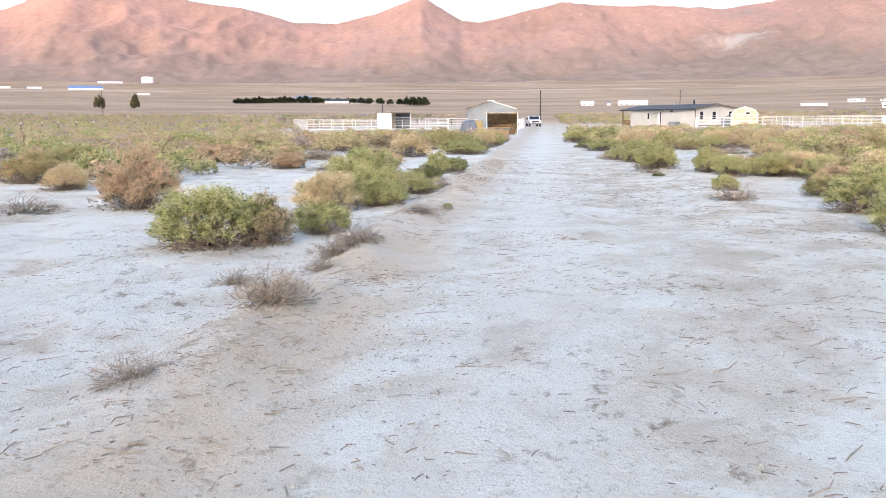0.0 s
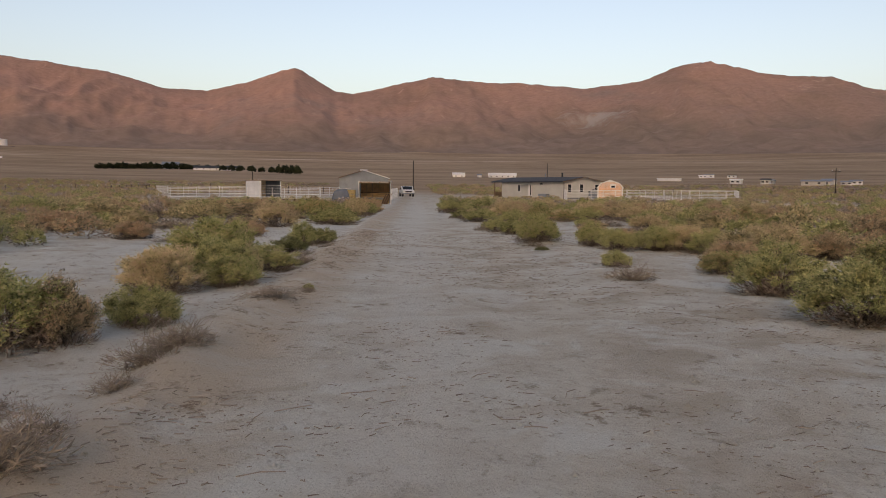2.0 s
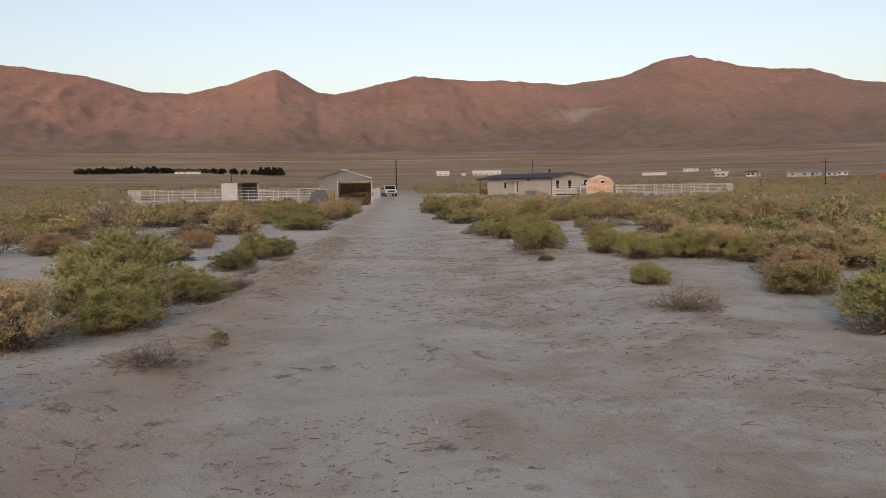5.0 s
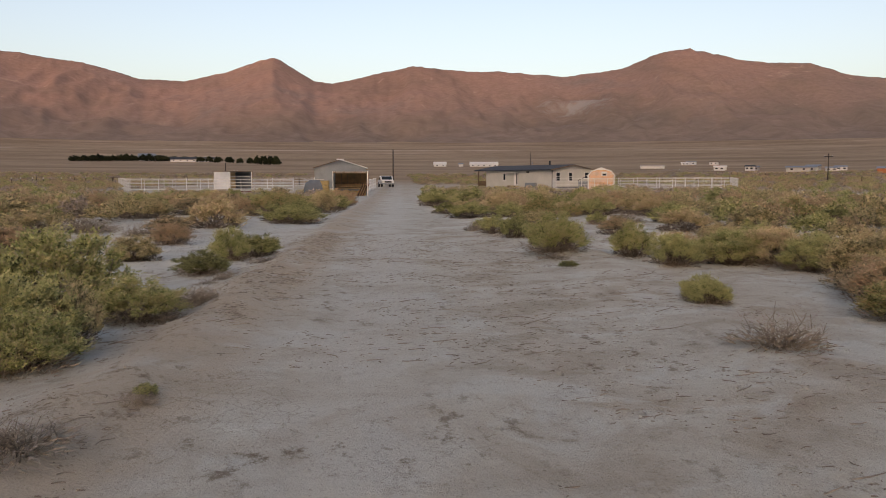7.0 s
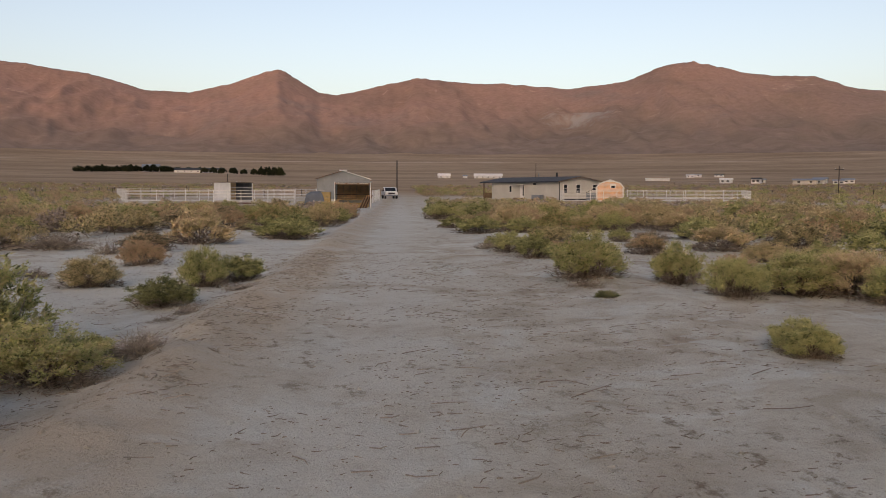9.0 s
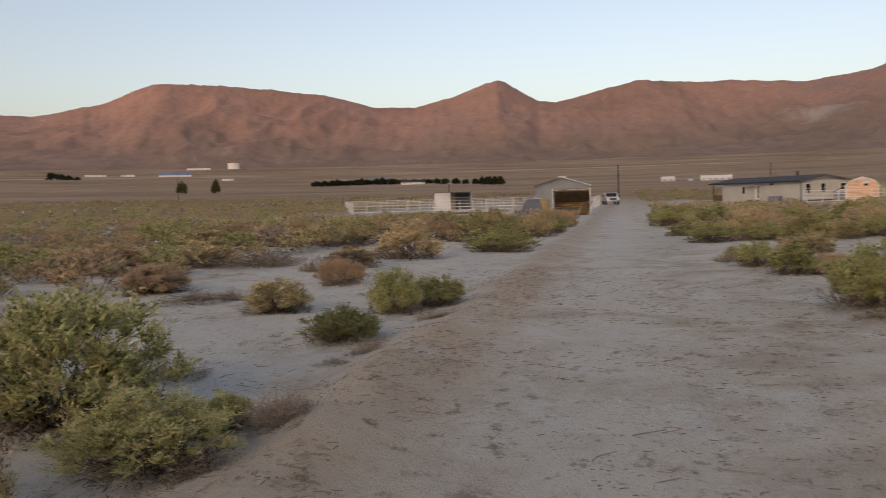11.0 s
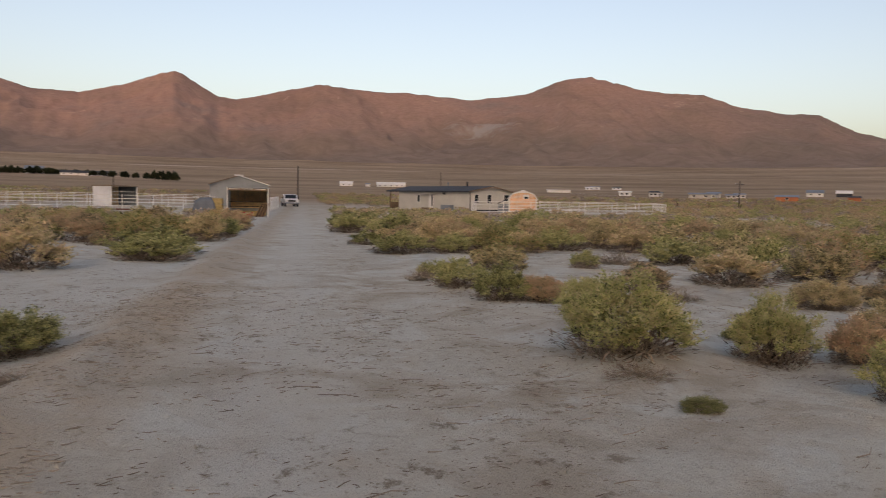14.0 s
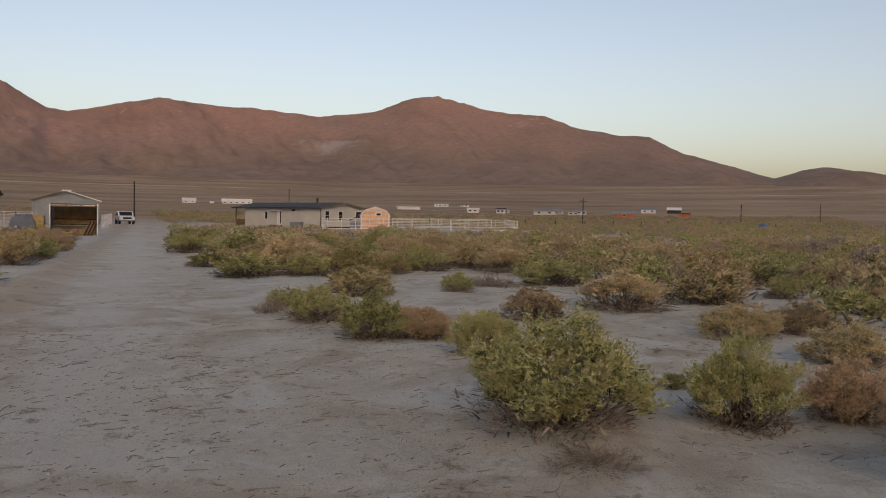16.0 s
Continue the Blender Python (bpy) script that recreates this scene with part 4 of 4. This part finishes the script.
def hay_stack(x, y, turn):
    ob = thing("tarped_hay_stack", x, y, gz(x, y), turn, "hay stack half covered by a blue-grey tarp", "hay stack")
    for i in range(2):
        for k in range(3):
            bm = blk(0.95 + 0.02 * k, 2.0, 0.05 * i, 1.0, 0.02 + 0.5 * k, 0.5 + 0.5 * k) if i == 0 else blk(0.1, 0.93, 0.1, 0.95, 0.02 + 0.45 * k, 0.45 + 0.45 * k)
            bmesh.ops.bevel(bm, geom=bm.edges[:], offset=0.05, segments=2, affect="EDGES")
            part("bale", bm, M_HAY if k else M_OSB, ob)
    bm = bmesh.new()
    bmesh.ops.create_grid(bm, x_segments=26, y_segments=22, size=1.0)
    for v in bm.verts:
        u, w = v.co.x, v.co.y
        X, Y = u * 0.95 + 0.55, w * 0.9 + 0.5
        drop = max(abs(u) ** 6, abs(w) ** 6) * 1.15
        v.co = Vector((X, Y, 1.56 - drop + 0.05 * math.sin(u * 9 + w * 5) * (0.4 + abs(w)) - 0.12 * max(0, -u)))
    part("tarp", bm, M_TARP, ob, "creased blue-grey tarp")
    part("strap", blk(-0.42, 1.52, 0.42, 0.48, 1.60, 1.62), M_WHITE, ob)


hay_stack(-8.7, 90.0, 0.0)


# ---- the gabled metal barn ----
def metal_barn(x, y, turn, w, d, eave, ridge):
    z = gz(x, y) - 0.05
    ob = thing("metal_barn", x, y, z, turn, "grey sheet-metal barn with a low gabled roof", "barn")
    bm = prism(bmesh.new(), [(-w / 2, 0), (w / 2, 0), (w / 2, eave), (0, ridge), (-w / 2, eave)], 0, d)
    for i in range(int(w / 0.45)):
        rx = -w / 2 + 0.2 + i * 0.45
        top = eave + (ridge - eave) * (1 - abs(rx) / (w / 2)) - 0.04
        part("rib", blk(rx - 0.02, rx + 0.02, -0.022, -0.002, 0, top), M_GALV, ob)
    part("wall", bm, M_GALV, ob)
    for s in (-1, 1):
        bm = prism(bmesh.new(), [(0, ridge + 0.02), (s * (w / 2 + 0.25), eave - 0.08), (s * (w / 2 + 0.25), eave + 0.02), (0, ridge + 0.13)], -0.35, d + 0.35)
        part("roof", bm, M_GALV, ob)
        part("fascia", prism(bmesh.new(), [(0, ridge - 0.02), (s * (w / 2 + 0.25), eave - 0.12), (s * (w / 2 + 0.25), eave + 0.0), (0, ridge + 0.1)], -0.38, -0.352), M_ROUGHWOOD if s < 0 else M_WHITE, ob)
    part("ridge_vent", blk(-0.55, 0.55, -0.42, 0.6, ridge - 0.02, ridge + 0.16), M_WHITE, ob, "white ridge cap")
    return ob


metal_barn(-8.6, 133.5, 3.0, 7.6, 9.0, 3.0, 4.15)


# ---- the single-storey house ----
def window(ob, x, z, w, h, y=0.0):
    f = part("window", blk(x - w / 2, x + w / 2, y - 0.03, y + 0.01, z, z + h), M_WHITE, ob, "window in a pale frame")
    part("pane", blk(x - w / 2 + 0.06, x + w / 2 - 0.06, y - 0.042, y - 0.032, z + 0.06, z + h / 2 - 0.02), M_GLASS, f)
    part("pane", blk(x - w / 2 + 0.06, x + w / 2 - 0.06, y - 0.042, y - 0.032, z + h / 2 + 0.02, z + h - 0.06), M_GLASS, f)
    return f


def ranch_house(x, y, turn, w=7.5, long=15.6, eave=2.62, ridge=3.22):
    """Gable end along local x from the near corner; the long side runs along local +y."""
    z = gz(x, y) + 0.02
    ob = thing("ranch_house", x, y, z, turn, "low beige ranch house with a charcoal shingle roof", "house")
    part("wall", prism(bmesh.new(), [(0, 0), (w, 0), (w, eave), (w / 2, ridge), (0, eave)], 0, long), M_SIDING, ob)
    for i in range(13):
        zz = 0.2 + i * 0.19
        part("lap_board", blk(0.0, w, -0.012, -0.002, zz, zz + 0.17), M_SIDING, ob)
    for s, a, b in ((0, -0.45, w / 2), (1, w + 0.45, w / 2)):
        bm = prism(bmesh.new(), [(b, ridge + 0.02), (a, eave - 0.10), (a, eave + 0.02), (b, ridge + 0.14)], -0.35, long + 2.6)
        part("roof", bm, M_ROOF, ob)
        part("bargeboard", prism(bmesh.new(), [(b, ridge - 0.04), (a, eave - 0.16), (a, eave - 0.02), (b, ridge + 0.1)], -0.38, -0.352), M_ROUGHWOOD, ob)
    part("gutter", blk(-0.50, -0.452, -0.3, long + 2.5, eave - 0.14, eave - 0.02), M_ROOF, ob)
    part("corner_trim", blk(-0.03, 0.08, -0.03, -0.013, 0, eave), M_DARK, ob)
    window(ob, 1.1, 1.0, 0.75, 1.25, -0.012)
    window(ob, 3.4, 1.0, 0.75, 1.25, -0.012)
    window(ob, 6.6, 1.35, 1.1, 0.9, -0.012)

    def side(name, y0, y1, z0, z1, out, mat, parent, label=""):
        return part(name, blk(-out, 0.01, y0, y1, z0, z1), mat, parent, label)

    f = side("window", 10.6, 11.2, 1.05, 2.1, 0.03, M_WHITE, ob)
    side("pane", 10.66, 11.14, 1.1, 2.05, 0.04, M_GLASS, f)
    dr = side("door", 7.7, 8.6, 0.25, 2.25, 0.03, M_WHITE, ob, "white side door")
    side("pane", 7.75, 8.0, 0.5, 2.1, 0.04, M_GLASS, dr)
    side("porch_canopy", 7.4, 9.9, 2.2, 2.3, 0.9, M_SIDING, ob)
    for i in range(2):
        side("step", 7.6, 9.6, 0.0, 0.16 * (2 - i), 0.5 + 0.35 * i, M_ROUGHWOOD, ob)
    side("utility_box", 5.0, 5.5, 2.15, 2.4, 0.15, M_DARK, ob)
    side("cooler", 3.3, 5.2, 0.05, 0.75, 0.65, M_GALV, ob, "grey air cooler")
    for px in (0.15, w - 0.15):
        part("porch_post", blk(px - 0.08, px + 0.08, long + 2.2, long + 2.36, 0, eave), M_ROUGHWOOD, ob)
    part("porch_rail", blk(0.1, w - 0.1, long + 2.24, long + 2.3, 0.1, 1.0), M_ROUGHWOOD, ob)
    part("flue", tube(bmesh.new(), (w / 2 + 0.6, 5.6, ridge - 0.2), (w / 2 + 0.6, 5.6, ridge + 0.75), 0.13, None, 10), M_DARK, ob)
    part("vent_pipe", tube(bmesh.new(), (w / 2 + 0.4, 9.5, ridge - 0.2), (w / 2 + 0.4, 9.5, ridge + 0.7), 0.05, None, 8), M_GALV, ob)
    part("skirting", blk(-0.02, w + 0.02, -0.02, -0.0125, 0, 0.2), M_DARK, ob)
    return ob


ranch_house(21.4, 125.2, 30.0)


def gambrel_shed(x, y, turn, w=3.5, d=3.2):
    z = gz(x, y)
    ob = thing("gambrel_shed", x, y, z, turn, "orange cedar garden shed with white trim and gambrel roof", "shed")
    prof = [(0, 0), (w, 0), (w, 1.75), (w - 0.42, 2.35), (w / 2, 2.8), (0.42, 2.35), (0, 1.75)]
    part("wall", prism(bmesh.new(), prof, 0, d), M_WHITE, ob)
    for i in range(11):
        zz = 0.06 + i * 0.155
        part("board", blk(0.0, w, -0.02, -0.002, zz, zz + 0.115), M_SHEDWOOD, ob)
    for i in range(5):
        zz = 1.78 + i * 0.155
        half = w / 2 - (0.42 * (zz - 1.6) / 0.6 if zz < 2.3 else 0.42 + (zz - 2.2) * 2.2)
        part("board", blk(w / 2 - half, w / 2 + half, -0.02, -0.002, zz, zz + 0.115), M_SHEDWOOD, ob)
    roof = [(w + 0.1, 1.72), (w - 0.40, 2.38), (w / 2, 2.84), (0.40, 2.38), (-0.1, 1.72)]
    for (x0, z0), (x1, z1) in zip(roof, roof[1:]):
        part("roof", prism(bmesh.new(), [(x0, z0), (x1, z1), (x1, z1 + 0.07), (x0, z0 + 0.07)], -0.1, d + 0.1), M_GALV, ob, "grey roof sheet")
        part("trim", prism(bmesh.new(), [(x0, z0 - 0.12), (x1, z1 - 0.12), (x1, z1 + 0.05), (x0, z0 + 0.05)], -0.14, -0.102), M_WHITE, ob, "white painted trim")
    for px in (0.0, w - 0.16):
        part("corner_trim", blk(px, px + 0.16, -0.05, -0.022, 0, 1.75), M_WHITE, ob)
    f = part("loft_window", blk(w / 2 + 0.0, w / 2 + 0.75, -0.05, -0.022, 1.75, 2.3), M_WHITE, ob)
    part("pane", blk(w / 2 + 0.15, w / 2 + 0.65, -0.062, -0.052, 1.8, 2.05), M_GLASS, f)
    part("lean_to_roof", prism(bmesh.new(), [(-1.3, 1.1), (0, 1.75), (0, 1.83), (-1.3, 1.18)], 0.3, d + 1.2), M_ROOF, ob, "dark lean-to roof")
    part("lean_to_wall", blk(-1.25, -0.02, 0.35, d + 1.1, 0, 1.1), M_GALV, ob)


gambrel_shed(25.2, 119.5, -12.0)


def pen_shelter(x, y, turn):
    ob = thing("loafing_shelter", x, y, gz(x, y), turn, "white metal loafing shelter open on one side", "shelter")
    w, d, h = 3.6, 3.4, 2.35
    sheet_wall(ob, 0.0, d, 0.05, h, M_WHITEMETAL, "white ribbed sheet wall")
    sheet_wall(ob, w, d, 0.05, h, M_GALV)
    for i in range(10):
        part("plank", blk(0.05, w - 0.05, d - 0.06, d - 0.02, 0.1 + i * 0.22, 0.3 + i * 0.22), M_OSB, ob, "tan timber lining")
    part("roof", prism(bmesh.new(), [(-0.1, h + 0.02), (w + 0.1, h + 0.02), (w + 0.1, h + 0.1), (-0.1, h + 0.1)], -0.2, d + 0.2), M_ROUGHWOOD, ob, "dark roof edge")
    for px in (0, w):
        part("post", tube(bmesh.new(), (px, -0.05, -0.05), (px, -0.05, h), 0.06), M_WHITE, ob)
    for i in range(4):
        part("rail", tube(bmesh.new(), (0, -0.06, 0.5 + 0.4 * i), (w, -0.06, 0.5 + 0.4 * i), 0.025, None, 6), M_PIPE, ob)


pen_shelter(-22.6, 122.6, 49.0)
ob = thing("steel_plate", -18.6, 100.5, gz(-18.6, 100.5) + 0.05, 4, "long rusty steel ramp plate on the ground", "plate")
part("plate", blk(-4.6, 4.6, -0.6, 0.6, 0.10, 0.22), M_RUST, ob)
for px in (-4.0, 0.0, 4.0):
    part("foot", blk(px - 0.15, px + 0.15, -0.6, 0.6, -0.06, 0.10), M_ROUGHWOOD, ob)


# ---- the parked pickup ----
def pickup(x, y, turn):
    ob = thing("pickup_truck", x, y, gz(x, y), turn, "white pickup truck parked in the yard", "truck")
    bm = bmesh.new()
    side_line = [(-2.7, 0.5), (2.75, 0.5), (2.8, 0.95), (1.35, 1.1), (0.75, 1.68), (-0.6, 1.72), (-0.9, 1.12), (-2.7, 1.1)]
    prism(bm, side_line, -0.95, 0.95)
    bmesh.ops.bevel(bm, geom=bm.edges[:], offset=0.05, segments=2, affect="EDGES")
    part("body", bm, M_PAINT, ob)
    part("bed", blk(-2.6, -0.95, -0.8, 0.8, 1.08, 1.13), M_DARK, ob)
    bm = prism(bmesh.new(), [(1.30, 1.14), (0.79, 1.64), (0.82, 1.65), (1.34, 1.15)], -0.78, 0.78)
    part("windscreen", bm, M_GLASS, ob)
    for s in (-1, 1):
        part("side_window", prism(bmesh.new(), [(-0.65, 1.15), (1.1, 1.15), (0.68, 1.6), (-0.55, 1.62)], s * 0.951 - 0.006, s * 0.951 + 0.006), M_GLASS, ob)
        part("headlight", blk(2.76, 2.82, s * 0.72 - 0.16, s * 0.72 + 0.16, 0.74, 0.9), M_WHITE, ob)
        part("mirror", blk(0.95, 1.1, s * 1.08 - 0.1, s * 1.08 + 0.1, 1.12, 1.32), M_DARK, ob)
        for wx in (-1.75, 1.75):
            wheel = part("wheel", tube(bmesh.new(), (wx, s * 0.72, 0.38), (wx, s * 0.97, 0.38), 0.38, None, 20), M_TYRE, ob)
            part("rim", tube(bmesh.new(), (wx, s * 0.965, 0.38), (wx, s * 0.985, 0.38), 0.22, None, 14), M_GALV, wheel)
    part("grille", blk(2.77, 2.81, -0.52, 0.52, 0.68, 0.92), M_DARK, ob)
    part("bumper", blk(2.74, 2.92, -0.95, 0.95, 0.42, 0.6), M_GALV, ob)


pickup(-2.0, 139.0, -82.0)


# ---- poles and far buildings ----
def utility_pole(x, y, high, arm=True, turn=0.0):
    ob = thing("utility_pole", x, y, gz(x, y), turn, "dark wooden utility pole on the plain", "pole", "utility poles")
    part("pole", tube(bmesh.new(), (0, 0, -0.3), (0, 0, high), 0.125, 0.09, 8), M_POLE, ob)
    if arm:
        part("crossarm", blk(-1.0, 1.0, -0.06, 0.06, high - 0.75, high - 0.6), M_POLE, ob)
        for s in (-0.85, 0.0, 0.85):
            part("insulator", tube(bmesh.new(), (s, 0, high - 0.6), (s, 0, high - 0.4), 0.05, None, 6), M_WHITE, ob)


utility_pole(-1.0, 158.0, 6.4, False)
utility_pole(92.3, 184.8, 6.3)
utility_pole(-203, 368, 13.0, False)
utility_pole(160, 215, 6.0, True, 40)
utility_pole(205, 232, 6.5, True, 40)
utility_pole(46, 300, 9.0, False)
utility_pole(-40, 205, 4.6, False)


def far_house(x, y, turn, w, d, h, wall, roof, label, windows=3, rise=0.28):
    """Gabled building; the front faces the road."""
    z, h = gz(x, y), h * 0.8
    ob = thing("far_house", x, y, z, turn, label, "house", "houses on the plain")
    part("wall", prism(bmesh.new(), [(-w / 2, -1), (w / 2, -1), (w / 2, h), (-w / 2, h)], -d / 2, d / 2), wall, ob)
    bm = bmesh.new()
    pr = [(-d / 2 - 0.5, h - 0.1), (d / 2 + 0.5, h - 0.1), (0, h + d * rise)]
    prism(bm, pr, -w / 2 - 0.4, w / 2 + 0.4)
    bmesh.ops.transform(bm, matrix=pose(0, 0, 0, 0, 0, 90), verts=bm.verts)
    part("roof", bm, roof, ob)
    for i in range(windows):
        wx = -w / 2 + w * (i + 0.5) / windows
        f = part("window", blk(wx - 0.7, wx + 0.7, -d / 2 - 0.06, -d / 2 + 0.01, h * 0.35, h * 0.75), M_WHITE, ob)
        part("pane", blk(wx - 0.6, wx + 0.6, -d / 2 - 0.08, -d / 2 - 0.062, h * 0.38, h * 0.72), M_GLASS, f)


far_house(-256, 876, 14, 17, 13, 5.0, M_WHITE, M_GALV, "white barn-like house among dark trees", 2)
far_house(-205, 860, 12, 45, 11, 2.8, M_WHITE, M_ROOF, "long white house with a dark roof", 7, 0.22)
far_house(33.8, 703, 0, 10, 8, 2.2, M_WHITE, M_WHITE, "white cabin with a pale roof", 2)
far_house(51, 700, 0, 3.5, 3, 2.6, M_WHITE, M_GALV, "small white outbuilding on the plain", 0)
far_house(70, 699, -4, 23, 8, 2.2, M_WHITE, M_WHITE, "long white house on the plain", 5)
far_house(157.8, 524, -14, 14.5, 3.5, 2.0, M_WHITE, M_WHITE, "white box trailer house on the plain", 0, 0.06)
far_house(-887, 1550, 30, 62, 18, 3.5, M_WHITE, M_BLUE, "wide building with a blue metal roof", 4, 0.3)
far_house(-1100, 2040, 28, 58, 12, 4.5, M_WHITE, M_WHITE, "long white building at the mountain foot", 4, 0.1)
far_house(-622, 1253, 26, 18, 8, 2.6, M_WHITE, M_WHITE, "white trailer on the slope", 2, 0.1)
far_house(188, 321, -32, 8.2, 6, 2.3, M_ORANGE, M_GALV, "orange-walled cabin with a grey roof", 1, 0.12)
far_house(221, 326, -34, 4.6, 4, 2.2, M_ORANGE, M_ROOF, "small orange-walled shed with dark roof", 0, 0.12)
far_house(290, 457, -33, 9, 6, 2.8, M_WHITE, M_GALV, "white house with a grey roof", 2)
far_house(305, 452, -33, 8, 6, 2.6, M_ROOF, M_WHITE, "dark shed with a pale roof", 0)
far_house(-1061, 1540, 34, 40, 10, 4, M_WHITE, M_WHITE, "long white building on the far slope", 3, 0.1)
far_house(-1000, 1560, 34, 26, 10, 4, M_WHITE, M_WHITE, "white building on the far slope", 2, 0.1)
_r = random.Random(4)
for _x, _y, _w, _h in ((244, 698, 8, 3), (262, 694, 7, 2.6), (236, 690, 6, 2.4), (160, 420, 5, 2.4), (171, 409, 4, 2.6), (165, 432, 6, 2.2), (178, 374, 10, 2.4), (186, 380, 6, 2.2), (192, 372, 4.5, 2.0), (198, 400, 6, 2.6), (176, 415, 3.5, 2.2), (206, 390, 5, 2.2)):
    far_house(_x, _y, -26 + _r.uniform(-15, 15), _w, _r.uniform(3, 5), _h, _r.choice((M_WHITE, M_WHITE, M_SIDING)), _r.choice((M_WHITE, M_GALV, M_ROOF)), "small pale house in a far settlement", 2, 0.15)

ob = thing("water_tank", -1010, 2060, gz(-1010, 2060), 0, "white cylindrical water tank on the slope", "tank")
part("shell", tube(bmesh.new(), (0, 0, -2), (0, 0, 17), 15, None, 32), M_WHITE, ob)
part("roof", tube(bmesh.new(), (0, 0, 17), (0, 0, 18.6), 15.3, 2, 32), M_WHITE, ob)
part("pad", tube(bmesh.new(), (0, 0, -3), (0, 0, 0.8), 34, 30, 32), M_MOUNTAIN, ob, "graded earth pad")

ob = thing("blue_water_tank", 111.4, 149.5, gz(111.4, 149.5), -30, "blue plastic water tank by the fence", "tank")
part("tank", tube(bmesh.new(), (0, 0, 0), (0, 0, 1.35), 0.85, 0.8, 16), M_BLUE, ob)
part("lid", tube(bmesh.new(), (0, 0, 1.35), (0, 0, 1.5), 0.5, 0.4, 14), M_GALV, ob)


# ---- trees of the far homestead ----
def tree(x, y, wide, high, mat, label, seed, n=60):
    rng = np.random.RandomState(seed)
    ob = thing("tree", x, y, gz(x, y), 0, label, "tree", "homestead trees")
    part("trunk", tube(bmesh.new(), (0, 0, -0.3), (0.1, 0, high * 0.6), high * 0.035, high * 0.015, 7), M_POLE, ob)
    v, f, _ = foliage_arrays(rng, n + 30, 8, 4, 0.12, 0.3)
    v = v * np.array([wide, wide, high]) - np.array([0, 0, high * 0.1])
    me = array_mesh("crown", v, f, mat)
    o = new("crown", me)
    o.parent = ob


_t = random.Random(8)
for i in range(13):
    q = i / 12
    tree(-303 + 62 * q + _t.uniform(-2, 2), 812 + 66 * q, _t.uniform(8, 11), _t.uniform(6.5, 9), M_HEDGE, "dark green windbreak tree by the homestead", 100 + i)
for i in range(4):
    tree(-254 + 9 * i, 890 - 5 * i, 10, 8.5 - 1.4 * i, M_HEDGE, "dark green tree beside the white house", 130 + i)
for i in range(6):
    tree(-198 + 12 * i + _t.uniform(-2, 2), 850 - 12 * i, 7, _t.uniform(6, 7.5), M_HEDGE, "rounded dark tree near the long house", 140 + i)
for i in range(4):
    tree(-124 + 5.5 * i, 752, 7, 9.5, M_HEDGE, "dense dark tree at the end of the row", 150 + i)
for i in range(6):
    tree(-228 + 11 * i, 872, 8, 6.2, M_HEDGE, "dark tree behind the long house", 160 + i)
tree(-337, 607, 8, 12, M_TREE, "tall olive-green tree on the plain", 170)
tree(-316, 621, 7, 12, M_TREE, "tall olive-brown tree on the plain", 171)
for i in range(4):
    tree(-975 + 16 * i, 1295, 18 - 2 * i, 16 - 3 * i, M_HEDGE, "dark tree clump on the far slope", 180 + i)
